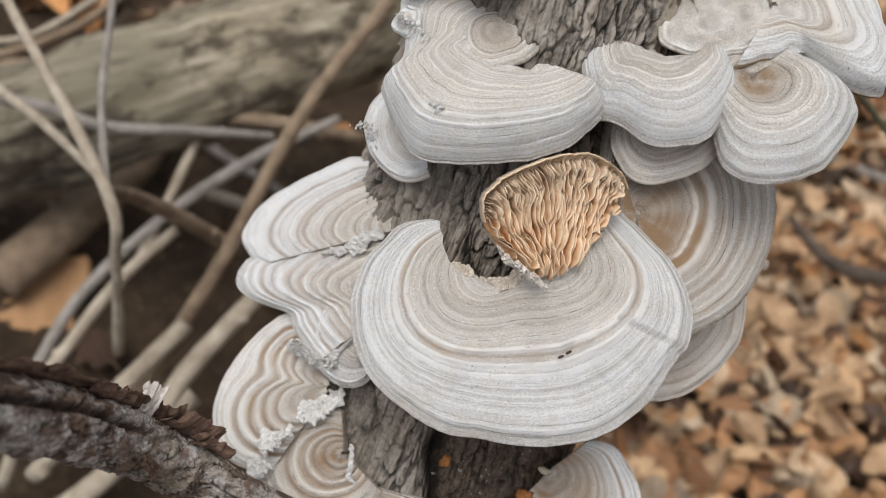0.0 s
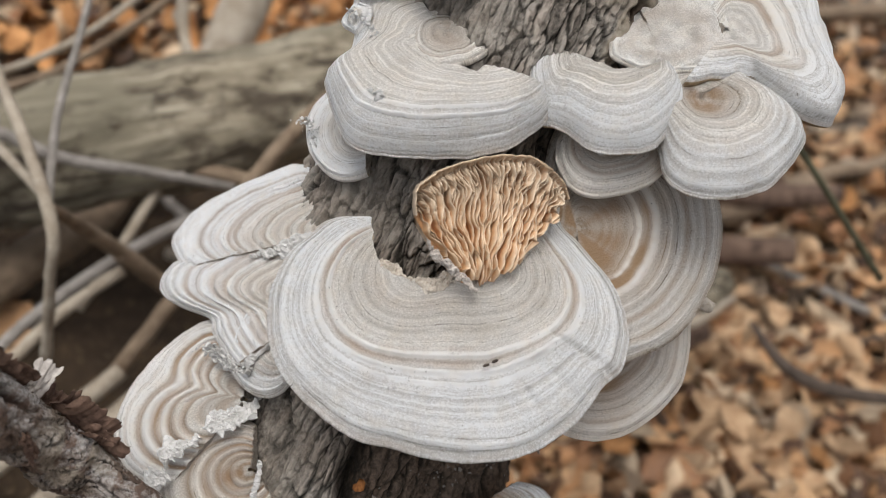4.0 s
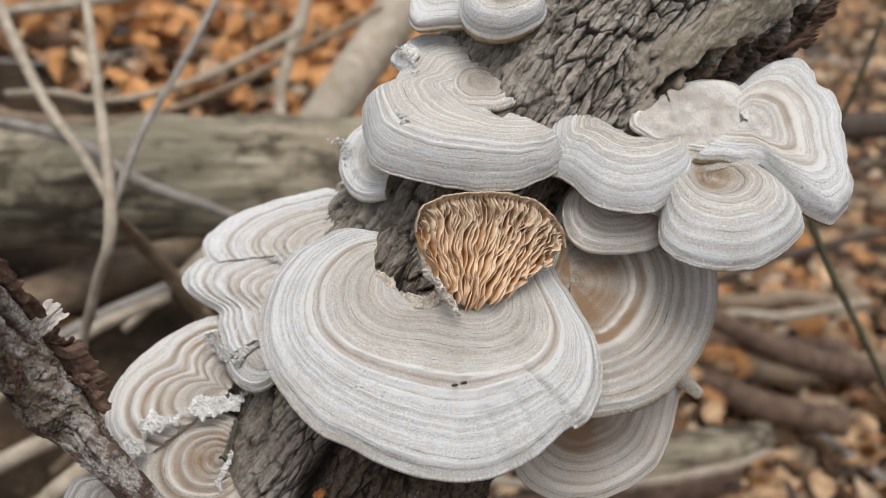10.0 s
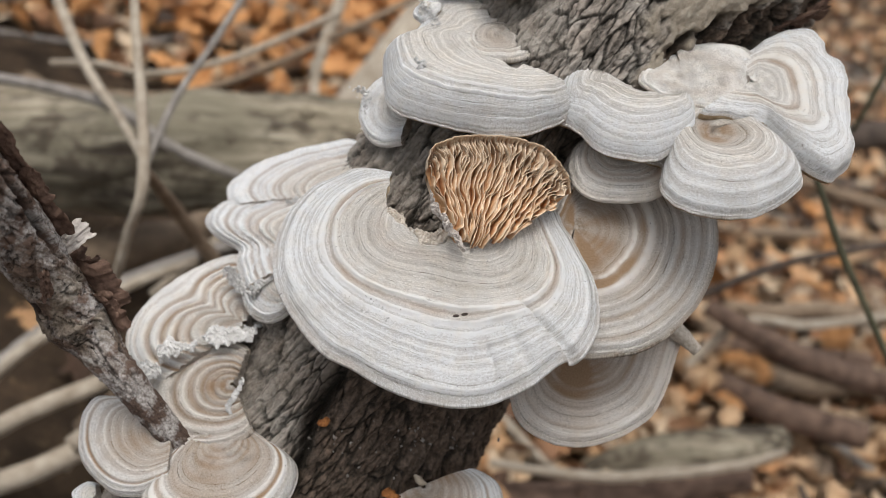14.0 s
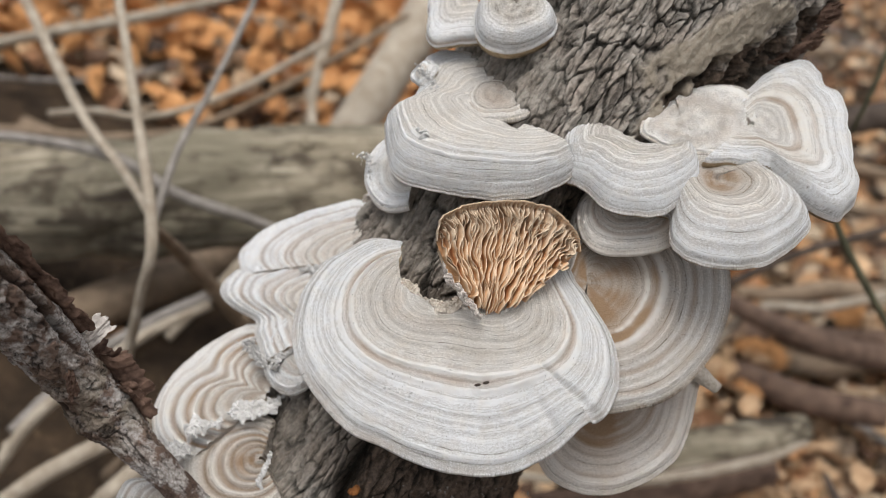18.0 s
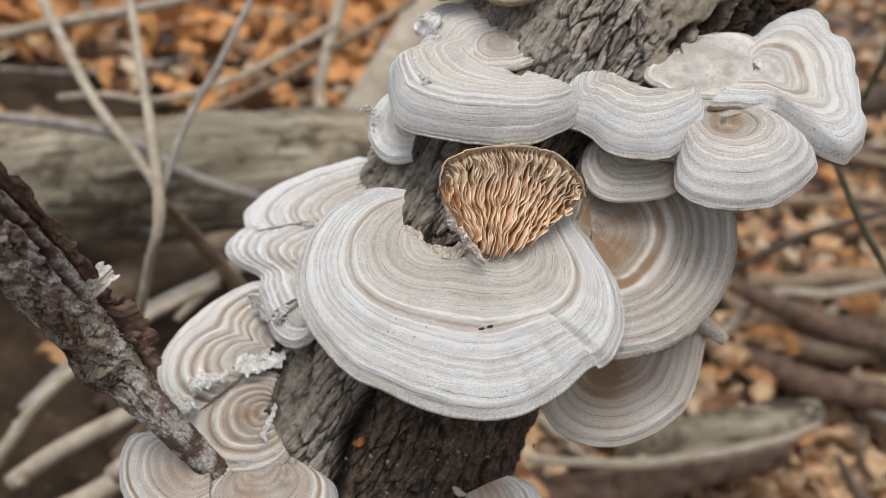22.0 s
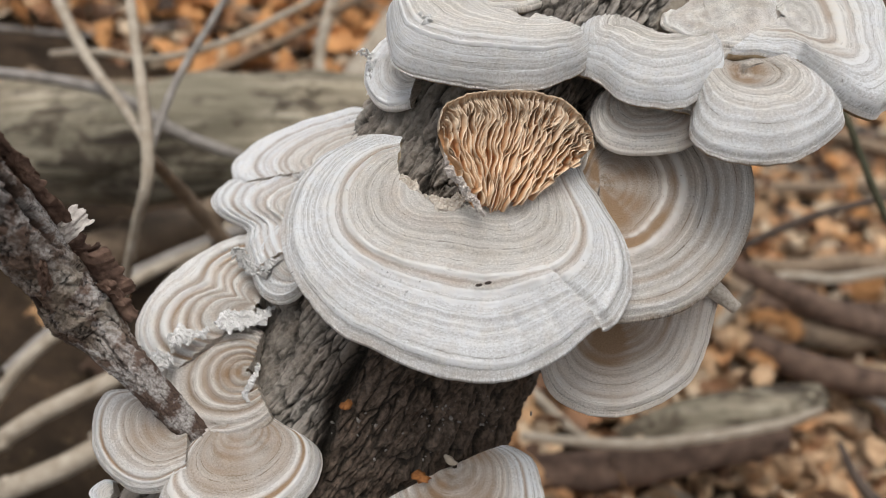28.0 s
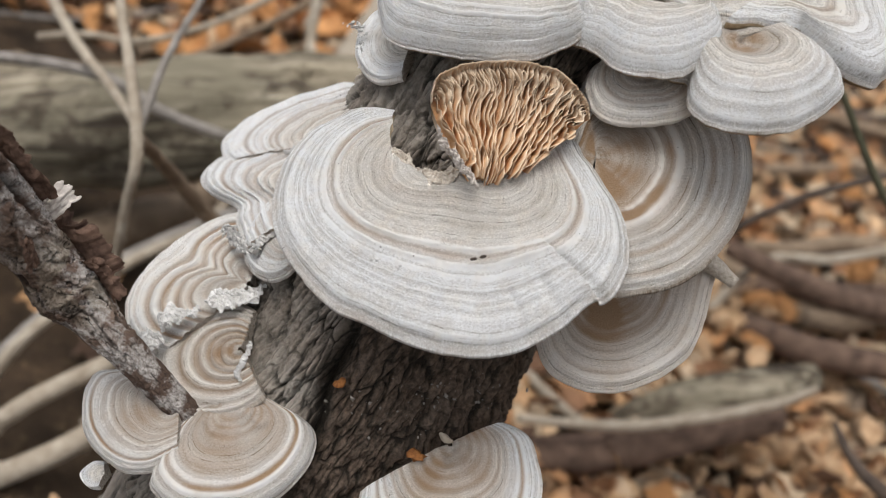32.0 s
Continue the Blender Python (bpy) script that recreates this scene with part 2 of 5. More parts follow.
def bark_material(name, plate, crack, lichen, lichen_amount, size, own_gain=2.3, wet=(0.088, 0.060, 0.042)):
    """Weathered bark: plates, cracks darkened by inner bark and by shade put into the colour, pale crust. deep, damp
    (damp bark, and painted shade in pits), pale and own come with the mesh.
    """
    m = Nodes(name, 0.9, 0.2)
    at = m.coords()
    n = m.noise(at, 260 / size, 6, 0.65)
    g = m.noise(at, 1300 / size, 4, 0.65)
    big = m.noise(at, 38 / size, 4, 0.6)
    col = m.ramp(n, (0.34, tuple(c * 0.28 for c in plate)), (0.66, tuple(c * 1.2 for c in plate)))
    col = m.mix(m.math("MULTIPLY", m.attr("own"), 0.95), col, tuple(c * own_gain for c in plate))
    col = m.mix(m.math("MULTIPLY", m.ramp(big, (0.45, 0.0), (0.55, lichen_amount)), m.ramp(n, (0.35, 0.2), (0.6, 1.0))), col, lichen)
    col = m.mix(m.attr("pale"), col, m.ramp(n, (0.3, (0.27, 0.22, 0.165)), (0.7, (0.43, 0.38, 0.305))))
    col = m.mix(m.ramp(g, (0.62, 0.0), (0.72, 0.5)), col, tuple(min(1, c * 1.9) for c in plate))
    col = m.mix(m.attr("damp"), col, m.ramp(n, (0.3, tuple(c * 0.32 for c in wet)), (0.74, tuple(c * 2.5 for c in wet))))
    # near-black crack colour: recess shade painted in wherever deep is high
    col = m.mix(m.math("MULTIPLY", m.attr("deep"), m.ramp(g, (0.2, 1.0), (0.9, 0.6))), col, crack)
    b = m.bump(n, 0.0022 * size, 1.0)
    return m.done(col, m.bump(g, 0.0010 * size, 1.0, b))


def wood_material(name, dark, pale, size, rough_=0.85, along=(1, 1, 1)):
    m = Nodes(name, rough_, 0.25)
    at = m.coords(along)
    n = m.noise(at, 60 / size, 5, 0.6)
    g = m.noise(at, 420 / size, 3, 0.6)
    col = m.ramp(n, (0.3, dark), (0.7, pale))
    col = m.mix(m.ramp(g, (0.62, 0.0), (0.72, 0.5)), col, tuple(c * 0.45 for c in dark))
    return m.done(col, m.bump(g, 0.002 * size, 0.6, m.bump(n, 0.004 * size, 0.6)))


def log_material():
    """Weathered log: long grain, dark checks, patches of grey-green film and of rot."""
    m = Nodes("weathered_log", 0.9, 0.2)
    grain = m.noise(m.coords((0.10, 1.6, 1.6)), 150, 5, 0.65)
    check = m.noise(m.coords((0.05, 1.3, 1.3)), 60, 3, 0.6)
    patch = m.noise(m.coords((0.5, 1, 1)), 13, 5, 0.65)
    spot_ = m.noise(m.coords((0.6, 1, 1)), 55, 5, 0.7)
    col = m.ramp(grain, (0.3, (0.11, 0.088, 0.06)), (0.52, (0.27, 0.23, 0.165)), (0.68, (0.50, 0.445, 0.345)))
    col = m.mix(m.ramp(patch, (0.42, 0.0), (0.62, 0.75)), col, (0.165, 0.148, 0.105))
    col = m.mix(m.ramp(spot_, (0.50, 0.0), (0.60, 0.85)), col, (0.06, 0.046, 0.033))
    col = m.mix(m.ramp(check, (0.36, 0.85), (0.44, 0.0)), col, (0.03, 0.022, 0.016))
    return m.done(col, m.bump(check, 0.004, 0.9, m.bump(grain, 0.0015, 0.8)))


def leaf_material():
    m = Nodes("dry_leaf", 0.65, 0.35)
    geo = m.node("NewGeometry").outputs["Random Per Island"]
    info = m.node("ObjectInfo").outputs["Random"]
    pick = m.math("FRACT", m.math("ADD", geo, info))
    n = m.noise(m.coords(), 70, 4, 0.6)
    col = m.ramp(pick, (0.0, (0.04, 0.025, 0.017)), (0.16, (0.13, 0.065, 0.034)), (0.32, (0.31, 0.155, 0.075)), (0.52, (0.50, 0.265, 0.12)), (0.7, (0.58, 0.375, 0.205)), (0.86, (0.66, 0.52, 0.36)), (1.0, (0.27, 0.20, 0.14)))
    col = m.mix(m.ramp(n, (0.42, 0.0), (0.75, 0.6)), col, (0.10, 0.058, 0.034))
    return m.done(col, m.bump(n, 0.004, 0.6))


def soil_material():
    m = Nodes("dark_litter_soil", 0.95, 0.15)
    n = m.noise(m.coords(), 34, 8, 0.7)
    g = m.noise(m.coords(), 160, 5, 0.65)
    col = m.ramp(n, (0.32, (0.028, 0.02, 0.014)), (0.55, (0.075, 0.05, 0.031)), (0.75, (0.14, 0.092, 0.055)))
    col = m.mix(m.ramp(g, (0.6, 0.0), (0.7, 0.6)), col, (0.27, 0.19, 0.11))
    return m.done(col, m.bump(g, 0.006, 0.8, m.bump(n, 0.02, 0.8)))


FELT = cap_material()
PORES = pore_material()
GILLS = gill_material()
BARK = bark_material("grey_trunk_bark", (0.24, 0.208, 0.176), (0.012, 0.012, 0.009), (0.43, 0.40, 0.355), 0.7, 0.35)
TWIG_BARK = bark_material("dark_branch_bark", (0.110, 0.074, 0.057), (0.009, 0.006, 0.005), (0.52, 0.49, 0.46), 1.0, 0.22, 1.9)
LEAF = leaf_material()
SOIL = soil_material()
LOGWOOD = log_material()
LEAF_TAN = wood_material("tan_leaf", (0.28, 0.16, 0.08), (0.60, 0.42, 0.26), 0.7)
LEAF_ORANGE = wood_material("orange_leaf", (0.36, 0.155, 0.055), (0.68, 0.36, 0.15), 0.8)
STICK_PALE = wood_material("pale_stick", (0.26, 0.21, 0.155), (0.46, 0.40, 0.32), 0.6)
STICK_BROWN = wood_material("brown_stick", (0.15, 0.105, 0.07), (0.30, 0.225, 0.155), 0.6)
STICK_GREY = wood_material("grey_stick", (0.17, 0.15, 0.13), (0.33, 0.30, 0.27), 0.6)
CRUST = wood_material("grey_brown_crust", (0.34, 0.29, 0.235), (0.60, 0.54, 0.46), 0.05)
STICK_RED = wood_material("rotting_red_brown_wood", (0.055, 0.034, 0.025), (0.19, 0.125, 0.09), 0.6)
STICK_DARK = wood_material("dark_stick", (0.04, 0.03, 0.024), (0.12, 0.09, 0.07), 0.6)
STICK_GREEN = wood_material("green_stem", (0.06, 0.06, 0.035), (0.14, 0.13, 0.08), 0.6)
PULP = wood_material("white_crumbs", (0.45, 0.435, 0.41), (0.70, 0.69, 0.675), 0.1)
ORANGE = wood_material("orange_fungus", (0.17, 0.06, 0.018), (0.38, 0.16, 0.05), 0.05)
FLAKE = wood_material("curled_bark_flake", (0.06, 0.034, 0.025), (0.20, 0.125, 0.09), 0.15)
FLAKE_PALE = wood_material("pale_bark_flake", (0.40, 0.35, 0.31), (0.68, 0.63, 0.58), 0.15)


# ---- ground ----
def ground_z(x, y):
    x, y = np.asarray(x, float), np.asarray(y, float)
    return 0.02 - 0.40 * np.tanh(x * 1.1) / 1.1 + 0.05 * np.tanh(y - 0.4) + 0.012 * rough(x * 5, y * 5, 3, 4) + 0.05 * wobble(x * 0.7, y * 0.7, 8)


def build_ground():
    near = np.linspace(-1, 1, 221)
    spread = np.sign(near) * (np.abs(near) * 1.2 + np.abs(near) ** 7 * 160)
    x, y = np.meshgrid(spread + 0.1, spread + 0.6, indexing="ij")
    ob = part("ground", sheet("ground", np.stack([x, y, ground_z(x, y)], -1)), SOIL)
    tagged(ob, "dark woodland soil under dry leaf litter, sloping", "ground", kind="structure")


build_ground()

# ---- the leaning dead trunk ----
FOOT, HEAD = np.array([-0.007, 0.156, 0.25]), np.array([0.0695, 0.203, 0.35])
AXIS = unit(HEAD - FOOT)
FACE = unit(np.array([0.0, -0.88, 0.47]) - AXIS * np.dot(AXIS, (0.0, -0.88, 0.47)))
SIDE = np.cross(FACE, AXIS)
TRUNK_R = 0.0366


def spot(x, y, cx, cy, rx, ry, turn=0.0):
    """1 inside a soft, ragged ellipse on the unrolled bark, 0 outside."""
    c, k = math.cos(turn), math.sin(turn)
    u, v = (x - cx) * c + (y - cy) * k, -(x - cx) * k + (y - cy) * c
    r = np.hypot(u / rx, v / ry) + 0.28 * rough(x * 210, y * 210, 3, 83)
    return smooth(r, 1.15, 0.8)


def bark_relief(bx, s, seed):
    """Height and colour masks of the bark at arc bx and height s (metres)."""
    tilt = s + 0.25 * bx
    wx = bx + 0.0014 * wobble(bx * 70, s * 45, seed + 3) + 0.0004 * rough(bx * 260, s * 130, 3, seed + 4) + 0.00022 * rough(bx * 1300, s * 700, 2, seed + 5)
    ws = tilt + 0.0013 * rough(bx * 240, s * 90, 3, seed + 7) + 0.0004 * rough(bx * 900, s * 500, 2, seed + 8)
    seam1, own1, dx1, dy1 = plates(wx / 0.0024, ws / 0.0100, seed + 11)
    seam2, own2, dx2, dy2 = plates(wx / 0.0012, ws / 0.0045, seed + 23)
    strand = 1 - np.abs(rough(wx * 620, ws * 95, 4, seed + 29)) * 2.2
    gate = smooth(rough(bx * 130, s * 90, 2, seed + 31), -0.35, 0.15)
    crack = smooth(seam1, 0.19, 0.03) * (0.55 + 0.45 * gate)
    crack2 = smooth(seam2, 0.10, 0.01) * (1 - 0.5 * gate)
    rise = 0.0009 * (own1 - 0.5) - 0.0013 * crack + 0.0005 * (0.9 * dx1 * (own1 - 0.35) + 1.6 * dy1)
    rise = rise + 0.0005 * (own2 - 0.5) - 0.0004 * crack2 + 0.0004 * dy2 + 0.00055 * strand + 0.0004 * rough(bx * 1500, s * 500, 3, seed + 9)
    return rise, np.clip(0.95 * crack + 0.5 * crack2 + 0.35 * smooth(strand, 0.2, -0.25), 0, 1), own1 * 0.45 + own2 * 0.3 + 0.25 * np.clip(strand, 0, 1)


def trunk_grid(s0, s1, ns, angles):
    s, a = np.meshgrid(np.linspace(s0, s1, ns), angles, indexing="ij")
    bx = (((a + np.pi) % (2 * np.pi)) - np.pi) * TRUNK_R
    lumps = 0.0013 * rough(np.cos(a) * 1.3 + 4, s * 22 + np.sin(a) * 1.3, 3, 31)
    rise, crack, own = bark_relief(bx, s, 0)
    # places with smooth grey skin, one bare pale strip, one torn dark hollow, a damp lower face and a long split
    calm = 0.8 * np.maximum.reduce([spot(bx, s, 0.0215, 0.103, 0.0085, 0.011), spot(bx, s, 0.0285, 0.060, 0.011, 0.026), spot(bx, s, 0.0185, -0.002, 0.0095, 0.014), 0.6 * spot(bx, s, 0.012, 0.098, 0.005, 0.012)])
    bare = np.maximum(spot(bx, s, -0.0180, 0.1325, 0.0064, 0.021, 0.63), spot(bx, s, -0.0150, 0.113, 0.0035, 0.010, 0.2))
    hollow = np.maximum(spot(bx, s, -0.0295, 0.1290, 0.0075, 0.020, 0.62), spot(bx, s, -0.050, 0.156, 0.010, 0.014, 0.4))
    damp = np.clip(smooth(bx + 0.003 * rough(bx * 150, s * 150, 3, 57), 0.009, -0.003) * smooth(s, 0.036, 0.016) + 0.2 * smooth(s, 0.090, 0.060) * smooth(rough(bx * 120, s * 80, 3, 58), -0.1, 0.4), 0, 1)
    split = np.exp(-((bx - 0.0005 + 0.0035 * wobble(s * 60, 0, 5)) / 0.0019) ** 2) * smooth(s, 0.022, 0.004)
    # carved recesses; the damp mask below also paints shade into them
    pit = np.maximum.reduce([spot(bx, s, -0.0085, 0.081, 0.0075, 0.010), spot(bx, s, -0.017, 0.072, 0.006, 0.008), 0.25 * spot(bx, s, 0.026, 0.098, 0.008, 0.012), 0.3 * spot(bx, s, 0.024, -0.004, 0.007, 0.012)])
    furrow = smooth(np.abs(wobble(bx * 330 + 1.2 * rough(bx * 200, s * 90, 2, 63), s * 55, 61)), 0.16, 0.02) * smooth(rough(bx * 90, s * 60, 2, 62), -0.25, 0.25)
    flat = np.clip(1 - 0.55 * calm - 0.9 * bare, 0.06, 1)
    shred = 0.0034 * rough(bx * 520, s * 150, 4, 91)
    lift = lumps + 0.68 * flat * rise * (1 - 0.2 * damp) + hollow * (shred - 0.0045) + 0.0007 * bare - 0.0065 * split - 0.0010 * furrow * (1 - bare) - 0.006 * pit
    lift = lift + 0.0004 * rough(bx * 520, s * 300, 3, 51) + damp * 0.0008 * rough(bx * 300, s * 240, 3, 52) - 0.0016 * damp * smooth(bx, -0.003, 0.002)
    # deep paints shade into cracks, furrows, split and the hollow's shreds
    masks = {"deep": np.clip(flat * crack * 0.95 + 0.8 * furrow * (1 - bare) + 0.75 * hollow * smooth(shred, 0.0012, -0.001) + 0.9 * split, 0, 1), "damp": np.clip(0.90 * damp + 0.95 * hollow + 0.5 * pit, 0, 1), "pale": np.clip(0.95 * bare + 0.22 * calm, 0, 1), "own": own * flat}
    lift = lift + 0.0075 * smooth(s, 0.035, -0.015) * smooth(bx, -0.020, -0.048)
    lift = lift + 0.0055 * smooth(s, 0.105, 0.150) * smooth(bx, -0.030, -0.050)
    r = TRUNK_R * (1 - 0.12 * s) + lift
    p = FOOT + s[..., None] * AXIS + r[..., None] * (np.cos(a)[..., None] * FACE + np.sin(a)[..., None] * SIDE)
    return p.transpose(1, 0, 2), {k: v.T for k, v in masks.items()}


def build_trunk():
    trunk = thing("leaning_trunk", "leaning dead grey trunk with cracked flaking bark, standing in leaf litter", "tree trunk")
    front = np.concatenate([np.linspace(-1.75, 1.75, 620), np.linspace(1.80, 2 * np.pi - 1.80, 40)])
    p, masks = trunk_grid(-0.055, 0.185, 880, front)
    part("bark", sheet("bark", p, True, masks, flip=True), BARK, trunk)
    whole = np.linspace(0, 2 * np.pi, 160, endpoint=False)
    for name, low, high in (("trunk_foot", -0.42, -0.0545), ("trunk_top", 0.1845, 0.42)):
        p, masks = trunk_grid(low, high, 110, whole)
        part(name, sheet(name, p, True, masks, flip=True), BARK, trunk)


build_trunk()


# ---- bracket fungi ----
def frame_of(up):
    n = unit(up)
    e1 = unit(np.array([1.0, 0, 0]) - n[0] * n)
    return n, e1, np.cross(n, e1)


def bracket(label, at, up, a0, a1, drop, radii, seed, inner=None, zones=(), bend=(1, 1), fall=(1, 1), folds=(), thick=0.0032, power=2.2, rim=0.0008,
            ripple=0.00026, lobes=0.0006, waves=0.0, dish=0.0, bright=0.0, warm=0.0, cool=1.0, ring=1.35, strip=0.0, core=0.0, roll=0.0, circle=0.0, section=(), ridges=(), nicks=(), group="bracket fungi on the trunk"):
    """A fan-shaped bracket that grows from at; radii (mm) stand at even angles from a0 to a1 (degrees) round up, inner where its flesh begins.
    zones: (share of the radius, width, strength) of its brown rings; strip: 1 where rings start at the inner edge, not at the centre;
    core: share without rings; bend: powers that push the rings out or in along the fan; section: (way along the cut, share of the radius,
    height in mm) of a profile with a steep front; ridges: (way, height in mm, first and last angle) of raised white rings; nicks: (angle, depth in mm, first way) of radial creases."""
    n, e1, e2 = frame_of(up)
    at = np.asarray(at, float)
    mean = float(np.mean(radii)) / 1000
    span = radians(a1 - a0)
    nt = int(min(300, max(80, span * mean / 0.00055)))
    nr = int(min(210, max(56, mean / 0.00018)))
    r = np.maximum(curve_through(np.asarray(radii, float) / 1000, nt), 0.002)
    ang = np.linspace(radians(a0), radians(a1), nt)
    arc = np.cumsum(np.r_[0, np.hypot(np.diff(r), r[1:] * np.diff(ang))])
    fringe = 0.00007 * rough(arc * 600, seed * 3.1, 3, seed) + 0.00030 * wobble(arc * 160, seed, seed + 2)
    begin = (0.03 if span < 6.0 else 0.0) * r if inner is None else np.minimum(curve_through(np.asarray(inner, float) / 1000, nt) + 0.0002 * rough(arc * 300, seed, 2, seed + 33), 0.97 * r)
    reach = max(3, nt // 9)
    bell = np.hanning(2 * reach + 1)
    calm = np.convolve(np.pad(r, reach, mode="edge"), bell / bell.sum(), mode="valid")
    A, F = np.meshgrid(ang, np.linspace(0, 1, nr) ** 0.9, indexing="ij")
    R, S = r[:, None] * np.ones_like(F), arc[:, None] * np.ones_like(F)
    if section:
        table = np.array(section, float)
        fine = np.linspace(-0.2, 1.2, 281)
        blur = np.hanning(23)
        rho_f, tall_f = (np.convolve(np.interp(fine, table[:, 0], table[:, k]) - end * np.clip(-fine, 0, 1) / table[1, 0] + last * np.clip(fine - 1, 0, 1), blur / blur.sum(), mode="same")
                         for k, end, last in ((1, table[1, 1] - table[0, 1], 0.0), (2, 0.0, (table[-1, 2] - table[-2, 2]) / (table[-1, 0] - table[-2, 0]))))
        rho = np.clip(np.interp(F, fine, rho_f), 0, 1.02)
    else:
        rho = F
    Q = (begin[:, None] + (r - begin)[:, None] * rho) / R
    QF = (begin[:, None] + (r - begin)[:, None] * F) / R
    X, Y = Q * R * np.cos(A), Q * R * np.sin(A)
    base = (1 - strip) * QF + strip * F
    base = base * (R / R.max()) ** (circle * (1 - base))
    flow = curve_through(np.asarray(bend, float), nt)[:, None]
    # zones follow the margin, with small wanderings
    q = base ** flow + 0.008 * rough(S * 55 + 5, QF * 2.5, 2, seed + 5) + 0.0022 * wobble(S * 420, QF * 10, seed + 6)
    core_of = smooth(q, core + 0.04, core - 0.04) if core else np.zeros_like(q)
    count = mean * 1000 / ring
    band = 0.85 * np.sin(2 * np.pi * (q * count / 1.5 + 0.45 * wobble(q * count * 0.4, seed * 1.7, seed + 1))) * (0.7 + 0.5 * wobble(S * 70, q * count * 0.3, seed + 3))
    wide = wobble(q * count * 0.3, seed * 0.7, seed + 4)
    swell = np.sin(2 * np.pi * (q * count * 0.55 + 0.9 * wobble(q * count * 0.22, seed, seed + 41)))
    tan, crest = np.zeros_like(q), np.zeros_like(q)
    if waves:
        tan += 0.55 * warm * smooth(swell, 0.2, -0.9) * smooth(q, 0.95, 0.8)
    for where, width, strength in zones:
        patch = np.clip(0.75 + 0.6 * rough(S * 60, seed + where * 9, 2, seed + 8), 0.1, 1.2)
        tan += strength * patch * np.exp(-((q - where) / width) ** 2)
        crest += 0.45 * strength * (np.exp(-((q - where - 2.0 * width) / (0.9 * width)) ** 2) + 0.7 * np.exp(-((q - where + 1.9 * width) / (0.6 * width)) ** 2)) * (width < 0.04)
    tan += np.clip(warm * (0.3 - 0.9 * band), 0, 1) * smooth(q, 0.95, 0.6)
    fade = smooth(base, 0.0, 0.2) * smooth(QF, 1.0, 0.97) * (1 - core_of)
    rise = (ripple * (0.4 * band + 0.55 * wide) + 0.0003 * np.clip(crest, 0, 1.2) - 0.00012 * np.clip(tan, 0, 1)) * fade
    rise = rise + 0.00030 * np.exp(-((QF - 0.925) / 0.020) ** 2) - 0.00022 * np.exp(-((QF - 0.962) / 0.009) ** 2) + lobes * QF ** 1.6 * rough(S * 30, seed * 2.3, 2, seed + 7) + waves * swell * fade - dish * (1 - Q) ** 2 - roll * np.clip(1 - F / 0.32, 0, 1) ** 2 + core_of * 0.0007 * rough(X * 330, Y * 330 + 7, 4, seed + 45) + 0.00022 * rough(X * 330, Y * 330, 3, seed + 12)
    for where, tall, low, high in ridges:
        span_of = smooth(A, radians(low), radians(low) + 0.25) * smooth(A, radians(high), radians(high) - 0.25)
        beads = np.clip(0.75 + 0.5 * rough(S * 260, where * 7, 3, seed + 61), 0.25, 1.3)
        line = np.exp(-((q - where) / (0.00032 / mean)) ** 2) * span_of * beads
        rise = rise + tall / 1000 * line
        crest = crest + 1.2 * line
        tan = tan * (1 - 0.9 * np.clip(line, 0, 1))
    for where, deep, begins in nicks:
        turn = A - radians(where) - 0.03 * wobble(QF * 6, where, seed + 71)
        rise = rise - deep / 1000 * np.exp(-(turn * R / 0.0011) ** 2) * smooth(QF, begins, begins + 0.15)
    for where, step, begins in folds:
        rise = rise + step * smooth(q, begins, begins + 0.12) * smooth(A, radians(where + 0.6), radians(where - 0.6)) * smooth(A, radians(where - 34), radians(where - 8))
    slope = np.interp(np.linspace(0, 1, nt), np.linspace(0, 1, len(fall)), fall)
    slope = np.convolve(np.pad(slope, reach, mode="edge"), bell / bell.sum(), mode="valid")[:, None]
    if section:
        height = rise + np.interp(F, fine, tall_f) / 1000 * slope
    else:
        height = rise - drop * slope * base ** power - rim * np.clip((Q - 0.88) / 0.12, 0, 1) ** 2.2
    out = np.cos(A)[..., None] * e1 + np.sin(A)[..., None] * e2
    edge = smooth(Q, 0.55, 1.0)
    top = at + (Q * (edge * R + (1 - edge) * calm[:, None]) + fringe[:, None] * smooth(QF, 0.86, 1.0))[..., None] * out + height[..., None] * n
    # margin rolled over to the lower side
    half = (0.10 if section else 0.25) * thick
    rows = [top[:, -1] + (half * 0.6 * math.sin(k)) * out[:, -1] - half * (1 - math.cos(k)) * n for k in np.linspace(0, 2.0, 7)[1:]]
    skin = np.concatenate([top, np.stack(rows, 1)], 1)

    def padded(v):
        return np.concatenate([v, np.repeat(v[:, -1:], 6, 1)], 1)

    tone = 0.73 + bright + core_of * (0.12 * rough(X * 420, Y * 420, 4, seed + 47) - 0.03) + 0.05 * swell * (waves > 0) + 0.065 * band + 0.06 * wide + 0.8 * crest + 0.05 * rough(X * 150, Y * 150, 3, seed + 14) + 0.10 * smooth(q, 0.5, 0.8)
    tone = tone + 0.14 * np.exp(-((QF - 0.925) / 0.018) ** 2) - 0.24 * np.exp(-((QF - 0.962) / 0.007) ** 2)
    tan = tan + (0.22 + 0.15 * rough(S * 120, seed, 2, seed + 81)) * smooth(QF, 0.968, 0.99)
